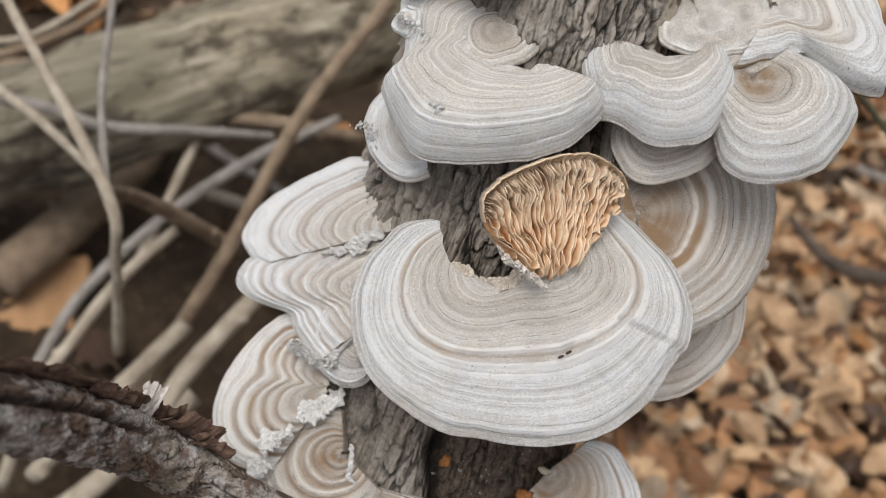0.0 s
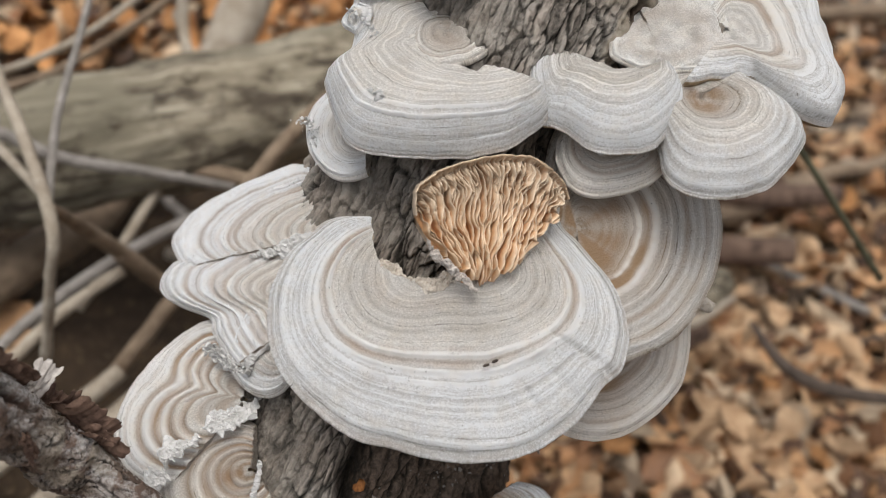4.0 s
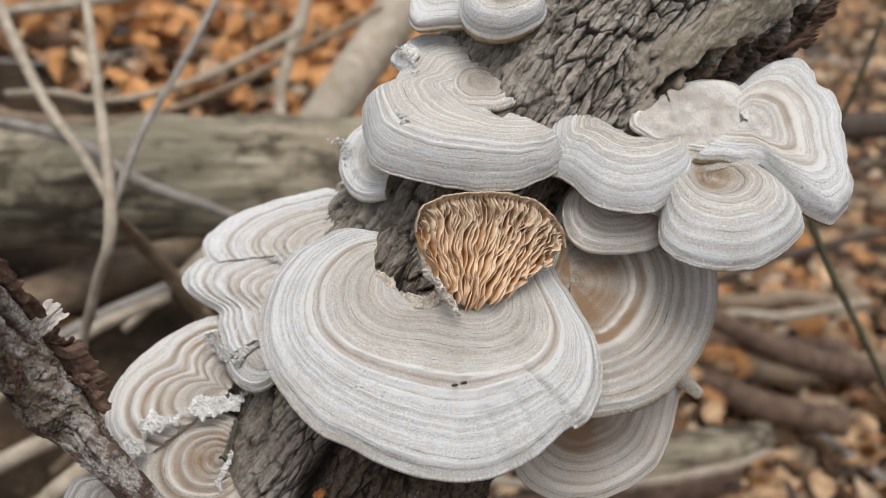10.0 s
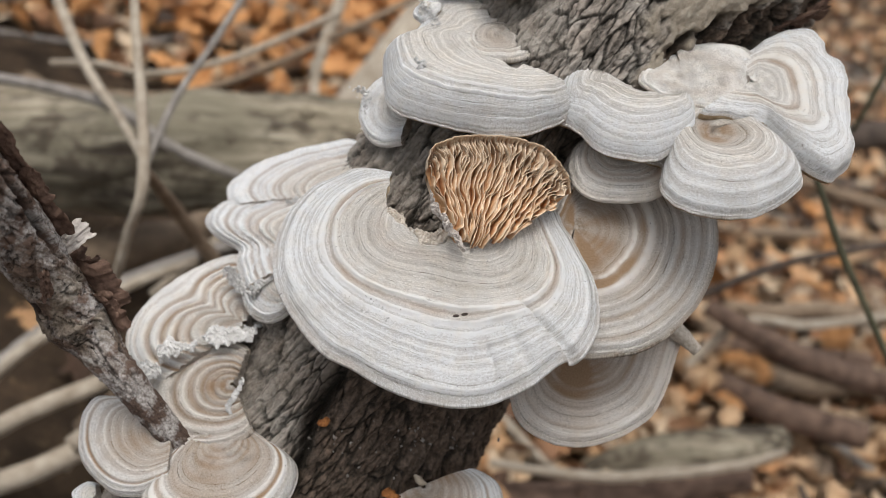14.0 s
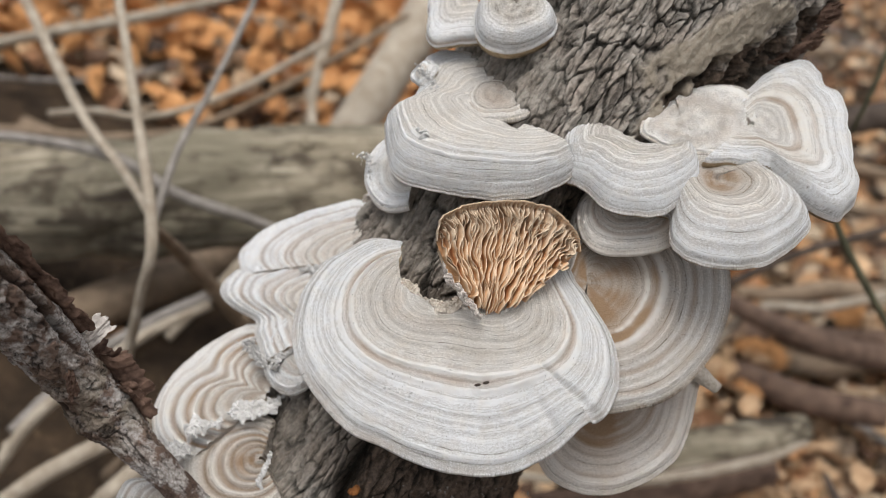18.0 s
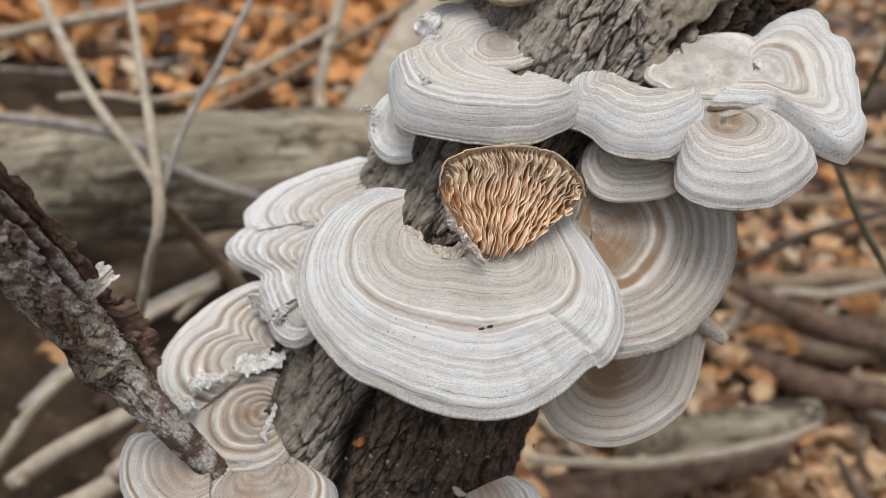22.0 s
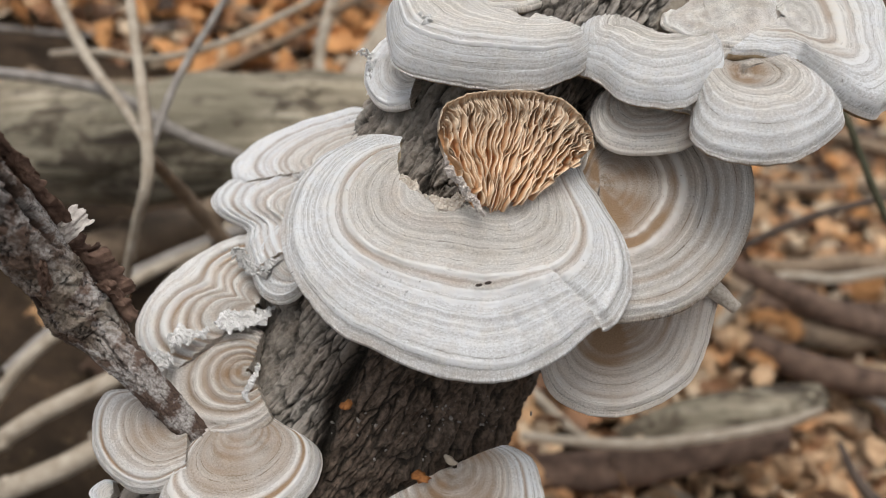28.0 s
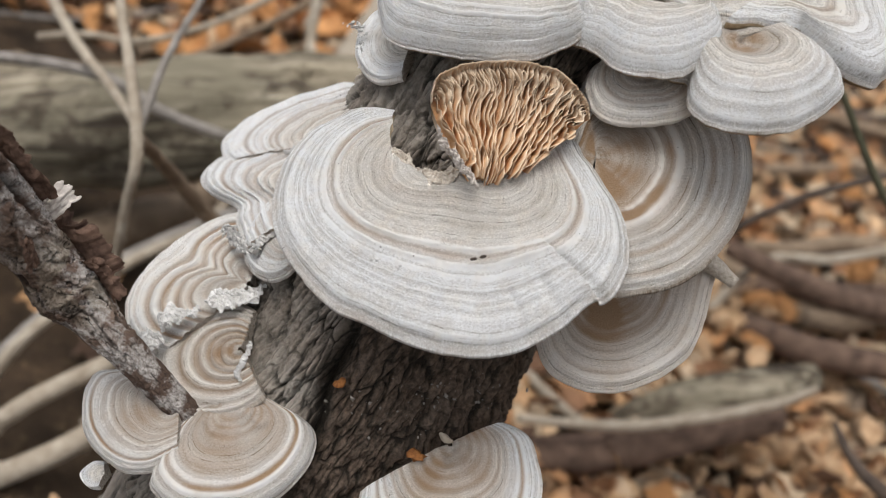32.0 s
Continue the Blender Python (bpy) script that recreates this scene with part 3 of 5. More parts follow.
    looks = {"tone": padded(tone), "tan": padded(tan), "outer": padded(cool * smooth(q, 0.45, 0.75)), "zone": padded(np.maximum(q, core) * count + seed * 31.0),
             "fibre": np.stack([padded(X * 1000 * QF / np.maximum(Q, 1e-6)), padded(Y * 1000 * QF / np.maximum(Q, 1e-6)), np.full(skin.shape[:2], seed * 13.0)], -1).reshape(-1, 3),
             "hairs": np.stack([padded(S * 1000), padded(QF * R * 1000), np.full(skin.shape[:2], seed * 13.0)], -1).reshape(-1, 3)}
    ob = thing("bracket_fungus", label, "bracket fungus", group)
    part("cap", sheet("cap", skin, False, looks, flip=True), FELT, ob)
    # lower side, thicker towards the trunk, and the two torn flanks
    cols = np.linspace(0, nr - 1, 26).astype(int)
    low = top[:, cols] - (thick * (1.25 - 0.62 * Q[:, cols] ** 1.4))[..., None] * n
    low[:, -1] = skin[:, -1]
    part("pore_surface", sheet("pore_surface", low, False, None), PORES, ob)
    for idx in (0, -1):
        lowline = np.stack([np.interp(np.arange(nr), cols, low[idx][:, c]) for c in range(3)], -1)
        mid = 0.5 * (top[idx] + lowline) + 0.0003 * rough(np.arange(nr) * 0.12, seed, 3, seed + 21)[:, None] * np.cross(out[idx, 0], n)
        three = np.ones((3, nr))
        looks = {"tone": 0.5 * three, "tan": 0.25 * three, "outer": 0 * three, "zone": three * np.arange(3)[:, None] * 2 + q[idx] * count,
                 "fibre": np.stack([np.tile(np.arange(nr) * 0.2, (3, 1)), np.repeat(np.arange(3)[:, None] * 1.2, nr, 1), 0 * three], -1).reshape(-1, 3)}
        looks["hairs"] = looks["fibre"]
        part("torn_edge", sheet("torn_edge", np.stack([top[idx], mid, lowline], 0), False, looks, flip=idx != 0), FELT, ob)
    return ob


bracket("broad grey-white bracket fungus with concentric zones and a brown ring", (0.0195, 0.1322, 0.3130), (0.035, -0.589, 0.807), 136, 374, 0.0026,
        (20.1, 25.0, 28.1, 31.1, 33.4, 35.7, 37.5, 38.7, 38.9, 38.8, 38.4, 38.3, 38.0, 37.6, 37.9, 38.5, 38.7, 39.8, 39.9, 39.5, 38.9, 38.1, 39.8, 39.0, 36.7, 33.9, 30.2, 27.4, 25.7, 25.1), 1, inner=(18.0, 15.3, 12.2, 6.7, 4.2, 3.2, 2.2, 2.8, 3.6, 4.5, 7.8, 7.8), zones=((0.612, 0.026, 0.62), (0.30, 0.05, 0.2), (0.545, 0.012, 0.3)), bend=(1.5, 1.45, 1.3, 0.95, 0.78, 0.85, 1.15, 1.6, 2.0), lobes=0.0003, folds=((311, 0.0030, 0.52),), rim=0.0014, ridges=((0.572, 0.35, 140, 368), (0.580, 0.2, 140, 330), (0.648, 0.45, 140, 368), (0.657, 0.25, 180, 368), (0.705, 0.12, 140, 300)), nicks=((286, 0.5, 0.62), (263, 0.35, 0.78), (299, 0.7, 0.66), (312, 1.5, 0.58), (330, 0.4, 0.7)))
bracket("wavy grey-white bracket shelf growing round the trunk", (0.0295, 0.1659, 0.3437), (-0.03, -0.331, 0.943), 102, 307, 0.0,
        (20.1, 22.9, 25.4, 26.3, 24.3, 22.5, 20.8, 20.6, 22.1, 26.5, 27.3, 27.9, 28.8, 29.9, 29.7, 28.6, 27.9, 27.2, 27.0, 27.0, 27.1, 27.4, 27.6, 27.6, 26.5), 2, inner=(3.0, 2.0, 1.6, 2.2, 2.6, 2.5, 2.8, 3.7, 4.9, 6.6, 9.0, 12.0), strip=0.85, core=0.14, section=((0, 0, 0.5), (0.25, 0.33, 1.8), (0.45, 0.58, 3.2), (0.58, 0.74, 3.7), (0.66, 0.82, 3.0), (0.78, 0.91, 0.6), (0.9, 0.965, -2.2), (1, 1, -5.2)), bend=(1.0, 1.0, 1.1, 1.3, 1.1, 1.0, 1.0, 1.0, 1.1, 1.3), fall=(0.1, 0.1, 0.1, 0.2, 0.6, 0.95, 1, 1, 1, 1, 0.95, 0.7), ridges=((0.68, 0.55, 175, 300), (0.60, 0.3, 190, 285)), bright=0.02, ring=1.15, roll=0.0006)
bracket("beige felt crust round the root of the wavy shelf", (0.0298, 0.1672, 0.3452), (-0.030, -0.331, 0.943), 60, 424, 0.0020,
        (7.6, 8.0, 9.2, 9.6, 9.0, 9.4, 9.8, 9.2, 8.6, 8.9, 9.3, 8.2, 7.0, 6.6, 7.6), 32, zones=((0.30, 0.32, 0.55), (0.75, 0.03, 0.4)), cool=0.0, core=0.30, bright=-0.02, thick=0.003, power=2.0, lobes=0.0012, ring=1.2, ripple=0.0004, rim=0.0)
bracket("rounded grey bracket lobe with many fine rings", (0.06, 0.156, 0.3385), (0.03, -0.16, 0.987), 153, 332, 0.0,
        (12.5, 13.9, 15.2, 16.0, 16.8, 18.2, 20.3, 18.7, 18.6, 20.4, 22.4, 23.1, 23.4, 22.7, 21.3, 20.1, 19.1, 17.9, 16.0, 14.5), 4, inner=(4.8, 2.8, 2.5, 2.2, 1.9, 1.6, 1.8, 2.9, 4.0, 5.1, 8.0, 9.0), strip=0.7, section=((0, 0, 0), (0.28, 0.38, 2), (0.45, 0.57, 2.4), (0.58, 0.71, 1.6), (0.72, 0.84, -0.4), (0.86, 0.94, -3.2), (1, 1, -7.0)), fall=(0.2, 0.2, 0.35, 0.8, 1, 1, 1, 1, 0.9, 0.6, 0.3), ridges=((0.45, 0.35, 190, 320),), bright=0.0, ring=1.0, roll=0.0006)
bracket("large whitish bracket with a hanging tip and a tan zone", (0.086, 0.156, 0.3385), (0.15, -0.34, 0.928), -139, 88, 0.0,
        (16.6, 14.9, 13.1, 12.4, 11.7, 11.0, 10.3, 10.6, 11.2, 11.9, 21.4, 27.9, 27.9, 27.8, 27.3, 26.4, 24.7, 24.4, 24.6, 24.9, 25.4, 27.2, 29.0, 30.6, 29.9, 33.3, 35.0, 28.6, 21.9, 16.1, 13.5, 11.5), 5, section=((0, 0, 0), (0.4, 0.42, 1), (0.72, 0.8, 0.8), (0.88, 0.97, -0.6), (1, 1, -3)), fall=(0.3, 0.3, 0.5, 1.6, 1.8, 1.2, 0.8, 0.6, 0.5, 0.5, 0.4), zones=((0.40, 0.035, 0.75), (0.56, 0.02, 0.35)), ridges=((0.47, 0.3, -40, 74),), core=0.24, lobes=0.0008, bright=0.05, ring=1.25)
bracket("rounded grey-white bracket tucked under a larger one", (0.0762, 0.144, 0.333), (0.0, -0.25, 0.968), 8, 368, 0.0,
        (12.7, 12.5, 12.0, 11.0, 10.0, 9.5, 9.0, 9.0, 9.0, 9.0, 9.5, 11.0, 11.0, 11.0, 11.0, 11.5, 12.1, 13.7, 15.3, 13.1, 15.3, 19.2, 21.8, 22.5, 22.7, 23.0, 22.9, 22.0, 21.9, 21.7, 21.3, 19.6, 17.0, 14.9, 12.7), 6, section=((0, 0, -2.5), (0.2, 0.24, -0.5), (0.42, 0.50, 1.4), (0.58, 0.68, 0.7), (0.72, 0.82, -0.9), (0.86, 0.93, -3.2), (1, 1, -6.5)), fall=(0.3, 0.2, 0.2, 0.3, 0.5, 0.9, 1, 1, 1, 1, 1, 0.8, 0.5), zones=((0.12, 0.12, 0.9),), warm=0.15, bright=-0.02, ring=1.1)
bracket("small cream bracket under the wavy shelf", (0.0574, 0.1453, 0.3266), (0.000, -0.455, 0.890), 134, 341, 0.0030,
        (8.9, 9.7, 10.5, 11.6, 12.4, 12.3, 11.4, 11.4, 12.1, 12.8, 12.4), 7, warm=0.5, cool=0.0, bright=0.06, zones=((0.5, 0.5, 0.3), (0.72, 0.03, 0.45)), rim=0.001, ring=1.2)
bracket("small crumbly white bracket at the trunk's edge", (0.0093, 0.1629, 0.3276), (-0.350, -0.451, 0.821), 103, 253, 0.0010,
        (15.4, 17.3, 17.1, 15.6, 14.1, 12.7, 11.4, 10.0, 8.6), 8, warm=0.2, bright=0.15)
bracket("thick rounded white bracket knob with rough crumbly skin", (0.0346, 0.1737, 0.3642), (0, -0.552, 0.834), 151, 393, 0.0,
        (9.1, 9.2, 9.3, 9.7, 10.6, 11.1, 11.2, 11.1, 10.8, 10.5, 10.4, 10.4, 10.5, 9.9, 8.8, 7.4, 6.8, 6.1), 9, section=((0, 0, 1.5), (0.4, 0.5, 2.0), (0.7, 0.85, 0.8), (0.85, 0.96, -1.0), (1, 1, -3.5)), core=0.45, lobes=0.0012, bright=0.06, thick=0.006, ring=1.0)
bracket("pale bracket with a tan edge, high on the trunk", (0.0254, 0.1907, 0.3636), (-0.15, -0.45, 0.88), 131, 282, 0.0,
        (14.7, 13.7, 12.7, 11.8, 12.1, 12.4, 12.7, 14.7, 17.1, 18.0, 16.4, 15.7, 16.2, 18.0), 10, section=((0, 0, 0), (0.5, 0.55, 1), (0.85, 0.94, 0), (1, 1, -2.2)), zones=((0.97, 0.02, 1.1),), bright=0.05, ring=1.3)
bracket("small ragged white bracket nub at the shelf's broken edge", (0.0113, 0.1757, 0.3488), (-0.5, -0.5, 0.71), 63, 427, 0.0016,
        (3.4, 3.1, 2.6, 3.0, 3.5, 3.2, 2.7, 2.9, 3.3, 2.8, 2.4, 2.8, 3.3, 3.6, 3.2, 3.4), 24, bright=0.08, thick=0.003, core=0.9, lobes=0.0010, rim=0.0, power=2.0)
bracket("cream bracket with stepped wavy zones", (0.0018, 0.1548, 0.3097), (-0.401, -0.250, 0.881), 103, 163, 0.0010,
        (21.2, 27.8, 32.2, 34.8, 37.5, 41.6, 46.0, 50.9, 54.5, 55.8, 52.9, 45.9), 11, warm=0.35, lobes=0.0014, waves=0.00006, ring=1.9, bright=0.09, rim=0.001, zones=((0.62, 0.03, 0.5), (0.80, 0.02, 0.5)), ridges=((0.71, 0.5, 105, 160), (0.86, 0.45, 105, 160), (0.55, 0.4, 105, 160)))
bracket("cream bracket with a curled side lobe", (-0.0042, 0.1422, 0.3020), (-0.419, -0.299, 0.857), 104, 188, 0.0015,
        (28.1, 31.6, 35.0, 39.0, 43.3, 47.9, 54.9, 52.7, 38.1, 35.4, 32.9, 31.0, 29.0), 12, warm=0.35, lobes=0.0014, waves=0.00006, ring=1.8, bright=0.09, rim=0.001, zones=((0.65, 0.03, 0.5), (0.83, 0.02, 0.5)), ridges=((0.74, 0.5, 108, 185), (0.58, 0.4, 108, 185)))
bracket("small drooping cream bracket lobe", (-0.0152, 0.1422, 0.2935), (-0.303, -0.505, 0.808), 129, 250, 0.0025,
        (14.8, 15.6, 16.3, 16.9, 17.3, 16.9, 15.8, 14.2, 11.4, 5.8), 13, warm=0.35, power=3.0, bright=0.05)
bracket("cream and tan bracket with strong wavy rings", (-0.0297, 0.1424, 0.2783), (-0.160, -0.500, 0.851), 87, 216, 0.0015,
        (16.3, 20.6, 23.3, 24.0, 25.2, 26.8, 29.2, 31.5, 32.5, 31.7, 28.8, 24.5), 14, warm=0.5, waves=0.0003, ring=2.2, bend=(1.3, 1.3, 1.4, 1.2, 0.75, 1.1, 1.3, 1.3, 1.2), cool=0.35, bright=0.05, lobes=0.0010, rim=0.001, zones=((0.45, 0.03, 0.7), (0.60, 0.025, 0.7), (0.76, 0.025, 0.55), (0.88, 0.015, 0.4)), ridges=((0.52, 0.3, 100, 205), (0.68, 0.3, 95, 210)))
bracket("cream fan bracket with raised rings round its root", (-0.0307, 0.1296, 0.2691), (-0.16, -0.5, 0.851), 79, 298, 0.0008,
        (9.7, 11.0, 12.3, 13.7, 15.5, 17.3, 19.9, 21.9, 23.2, 23.3, 22.8, 21.9, 20.0, 18.2, 16.5, 15.4, 14.4, 13.8, 13.2, 12.1), 15, warm=0.4, waves=0.0004, ring=1.9, core=0.16, cool=0.1, zones=((0.2, 0.18, 0.7), (0.36, 0.025, 0.6), (0.50, 0.025, 0.55), (0.64, 0.025, 0.4), (0.93, 0.05, 0.4), (0.5, 0.5, 0.14)), bright=-0.10, lobes=0.0003, rim=0.0008)
bracket("white-rimmed side lobe of a ringed bracket under a branch", (-0.0431, 0.1197, 0.2631), (-0.16, -0.48, 0.862), 132, 274, 0.0,
        (13.2, 16.0, 18.7, 24.7, 25.7, 25.5, 24.9, 23.8, 22.6, 21.4, 20.2, 19.1, 17.9, 16.6, 15.2, 13.7, 12.5, 11.4), 31, section=((0, 0, 0), (0.5, 0.53, 0.5), (0.75, 0.81, 0.3), (0.9, 0.95, -0.8), (1, 1, -2.6)), zones=((0.80, 0.02, 1.0), (0.3, 0.3, 0.5), (0.6, 0.3, 0.15)), warm=0.3, cool=0.5, bright=-0.06, ring=1.3)
bracket("rounded white-rimmed fan bracket with a brown ring under a broken branch", (-0.0316, 0.1212, 0.2619), (0.05, -0.48, 0.876), 192, 385, 0.0,
        (7.0, 11.1, 15.2, 18.4, 24.2, 25.4, 26.0, 26.1, 25.8, 25.3, 24.9, 24.4, 23.8, 23.3, 22.8, 22.0, 21.1, 19.6, 17.0, 11.0, 8.4, 6.8, 5.1, 3.4), 16, section=((0, 0, 0.2), (0.5, 0.52, 0.8), (0.72, 0.78, 0.9), (0.86, 0.93, -0.6), (1, 1, -3.4)), fall=(0.4, 0.8, 1, 1, 1, 1, 1, 1, 0.8, 0.3), core=0.42, zones=((0.74, 0.022, 1.3), (0.3, 0.28, 0.6), (0.6, 0.3, 0.15)), ridges=((0.785, 0.2, 207, 370),), warm=0.35, cool=0.5, bright=-0.07, ring=1.25)
bracket("tiny curled white bracket", (-0.0614, 0.1143, 0.2475), (-0.303, -0.505, 0.808), 115, 236, 0.0010,
        (2.8, 4.3, 5.7, 6.9, 7.8, 6.9, 5.8, 4.6, 3.4), 25, bright=0.1, thick=0.002, ring=0.8)
bracket("beige-grey bracket with a brown inner ring, behind the broad one", (0.0474, 0.1375, 0.3101), (0.100, -0.662, 0.743), -98, 251, 0.0025,
        (27.1, 28.0, 29.0, 30.0, 30.8, 31.3, 31.9, 32.6, 33.5, 34.5, 35.1, 34.7, 34.0, 33.0, 32.0, 30.0, 27.0, 21.0, 15.0, 11.0, 9.5, 9.0, 9.0, 9.0, 9.0, 9.0, 9.0, 9.5, 10.0, 10.5, 11.0, 12.0, 12.5), 17, zones=((0.46, 0.032, 1.4), (0.20, 0.22, 1.3), (0.74, 0.02, 0.35), (0.60, 0.02, 0.4), (0.88, 0.02, 0.35), (0.6, 0.5, 0.12)), ridges=((0.52, 0.2, -90, 60), (0.41, 0.15, -90, 60)), warm=0.2, cool=0.3, bright=-0.19, rim=0.0012, ring=1.2)
bracket("thin beige bracket hanging low on the trunk", (0.0526, 0.1385, 0.2795), (0.100, -0.683, 0.723), -142, 8, 0.0020,
        (21.3, 24.1, 25.1, 25.0, 24.6, 23.9, 23.7, 23.8, 23.3, 23.1, 23.6, 25.3), 18, zones=((0.30, 0.22, 1.2), (0.55, 0.03, 0.5), (0.6, 0.6, 0.4), (0.85, 0.02, 0.4)), warm=0.2, cool=0.0, bright=0.05, rim=0.001, ring=1.2)
bracket("ochre and grey bracket at the lower trunk", (0.0153, 0.1193, 0.2506), (0.000, -0.503, 0.865), -152, 19, 0.0015,
        (22.7, 27.7, 28.9, 28.9, 28.1, 27.2, 26.4, 23.0, 19.8, 17.5, 12.4), 19, warm=0.4, circle=0.7, core=0.2, dish=0.003, zones=((0.78, 0.025, 0.7), (0.3, 0.25, 0.8)), bright=0.05, ring=1.6)
bracket("weathered beige crust between the shelf and the trunk", (0.0703, 0.1550, 0.3397), (0.040, -0.400, 0.916), 81, 446, 0.0026,
        (12.1, 9.5, 8.5, 8.5, 8.8, 7.6, 6.7, 5.3, 6.8, 8.3, 12.6, 16.8, 19.9, 22.1, 16.2, 12.1), 20, warm=0.3, cool=0.2, bright=0.07, thick=0.002, power=3.0, rim=0.0, core=0.85, ripple=0.0004, lobes=0.0010, ring=5.0)


# ---- the loose bracket that shows its gills ----
def build_gilled():
    at, (n, e1, e2) = np.array([0.0231, 0.1212, 0.3039]), frame_of((0.200, -0.840, 0.510))
    a0, a1, nt = radians(42), radians(110), 260
    ang = np.linspace(a0, a1, nt)
    r = curve_through(np.array((31.1, 33.0, 33.8, 34.4, 34.7, 34.3, 33.9, 33.3, 32.7, 32.4, 31.9, 31.5, 30.9, 29.7, 25.9)) / 1000, nt) + 0.0002 * rough(ang * 36, 1.5, 3, 61)
    low = curve_through(np.array((25.3, 15.7, 12.0, 10.0, 9.1, 8.4, 8.0, 7.6, 7.6, 7.6, 7.7, 7.8, 8.9, 11.4, 17.3)) / 1000, nt) + 0.0005 * rough(ang * 30, 4.5, 3, 62)
    low = np.minimum(low, r - 0.0004)
    ob = thing("gilled_bracket", "upturned dry bracket fungus showing tan labyrinth gills, wedged between others", "bracket fungus")

    def at_polar(a, rad, h):
        return at + (rad * np.cos(a))[..., None] * e1 + (rad * np.sin(a))[..., None] * e2 + h[..., None] * n

    q = np.linspace(0.0, 1.0, 60)
    A, Q = np.meshgrid(ang, q, indexing="ij")
    rad_of = low[:, None] + (r - low)[:, None] * Q
    dish = -0.0031 + 0.0029 * smooth(Q, 0.95, 1.0)
    flesh = at_polar(A, rad_of, dish)
    rim = at_polar(ang, r * 1.003, np.full(nt, -0.0006))
    back = at_polar(A, rad_of[:, ::-1], np.full_like(A, -0.0062) + 0.0030 * smooth(Q[:, ::-1], 0.7, 1.0))
    shell = np.concatenate([flesh, rim[:, None], back, flesh[:, :1]], 1)
    one = np.ones((nt, 1))
    attrs = {"lip": np.concatenate([smooth(Q, 0.93, 1.0), one, np.ones_like(Q), 0.5 * one], 1), "outer": np.concatenate([smooth(Q, 0.8, 0.95) * 0.4 * smooth(Q, 1.0, 0.97), 0.3 * one, np.full_like(Q, 0.5), 0 * one], 1)}
    part("flesh", sheet("flesh", shell, False, attrs), GILLS, ob, "cream flesh with a thin pale rim")

    def gill(a, q0, q1, k):
        m = 46
        t = np.linspace(0, 1, m)
        qq = q0 + (q1 - q0) * t
        sway = 0.040 * wobble(qq * 3.6 + 3, a * 5.0, 71) + 0.030 * wobble(qq * 9, a * 15, 72) + 0.013 * wobble(qq * 18, k * 1.7, 73)
        aa = np.clip(a + sway * (1 - 0.6 * smooth(qq, 0.8, 1.0)), a0 + 0.006, a1 - 0.006)
        inside, outside = np.interp(aa, ang, low), np.interp(aa, ang, r)
        rad = inside + (outside - inside) * qq
        tall = 0.0037 * smooth(t, -0.12, 0.10) * (1 - 0.55 * smooth(qq, 0.88, 0.99)) * (0.85 + 0.3 * wobble(qq * 9, k * 2.3, 74))
        tall = tall + 0.0012 * smooth(qq, 0.5, 0.15) * (0.5 + wobble(qq * 12, k * 1.1, 75))
        tall = np.minimum(tall, 0.0006 + 0.45 * (outside - inside))
        lean = 0.0009 * wobble(qq * 5, k * 0.9, 76) - 0.0003
        base = -0.0032 + 0.0027 * smooth(qq, 0.95, 1.0)
        thick = 0.00009 + 0.00004 * wobble(qq * 8, k, 77)
        rows = []
        lips = []
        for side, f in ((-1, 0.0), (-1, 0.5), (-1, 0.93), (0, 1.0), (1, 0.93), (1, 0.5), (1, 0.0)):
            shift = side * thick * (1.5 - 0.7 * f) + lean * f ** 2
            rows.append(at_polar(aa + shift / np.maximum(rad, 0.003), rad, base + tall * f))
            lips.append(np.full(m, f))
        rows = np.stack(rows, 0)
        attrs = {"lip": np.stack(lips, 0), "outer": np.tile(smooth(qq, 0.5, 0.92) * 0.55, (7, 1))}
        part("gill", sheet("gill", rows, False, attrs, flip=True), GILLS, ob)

    k = 0
    main = np.linspace(a0 + 0.03, a1 - 0.03, 27)
    for i, a in enumerate(main):
        gill(a, 0.01 + 0.08 * random.random(), 0.985, k)
        k += 1
        if i + 1 < len(main):
            mid = 0.5 * (a + main[i + 1])
            gill(mid, 0.08 + 0.4 * random.random(), 0.985, k)
            k += 1
            for share in (0.25, 0.75):
                gill(a + share * (main[i + 1] - a), 0.66 + 0.2 * random.random(), 0.985, k)
                k += 1
    return ob


build_gilled()


# ---- sticks, branches, logs ----
def tube(points, radii, seed, sides=14, step=0.006, bumps=0.06, twist=0.0):
    """A tapering, slightly knobbly stem through a few points."""
    p = np.asarray(points, float)
    length = np.linalg.norm(np.diff(p, axis=0), axis=1).sum()
    m = int(max(10, min(160, length / step)))
    path = curve_through(p, m)
    rad = curve_through(np.asarray(radii, float), m)
    along = np.gradient(path, axis=0)
    along /= np.linalg.norm(along, axis=1)[:, None]
    ref = unit(np.cross(along[0], (0.31, 0.2, 0.93)))
    u = ref - along * (along @ ref)[:, None]
    u /= np.linalg.norm(u, axis=1)[:, None]
    v = np.cross(along, u)
    a = np.linspace(0, 2 * np.pi, sides, endpoint=False)
    s = np.linspace(0, length, m)
    A, S = np.meshgrid(a, s, indexing="ij")
    rr = rad[None] * (1 + bumps * rough(np.cos(A) * 2 + 7, S / max(rad.mean(), 1e-4) * 0.5 + np.sin(A) * 2, 3, seed))
    pts = path[None] + rr[..., None] * (np.cos(A)[..., None] * u[None] + np.sin(A)[..., None] * v[None])
    cap0 = np.repeat(path[:1][None], sides, 0)
    cap1 = np.repeat(path[-1:][None], sides, 0)
    return np.concatenate([cap0, pts, cap1], 1)


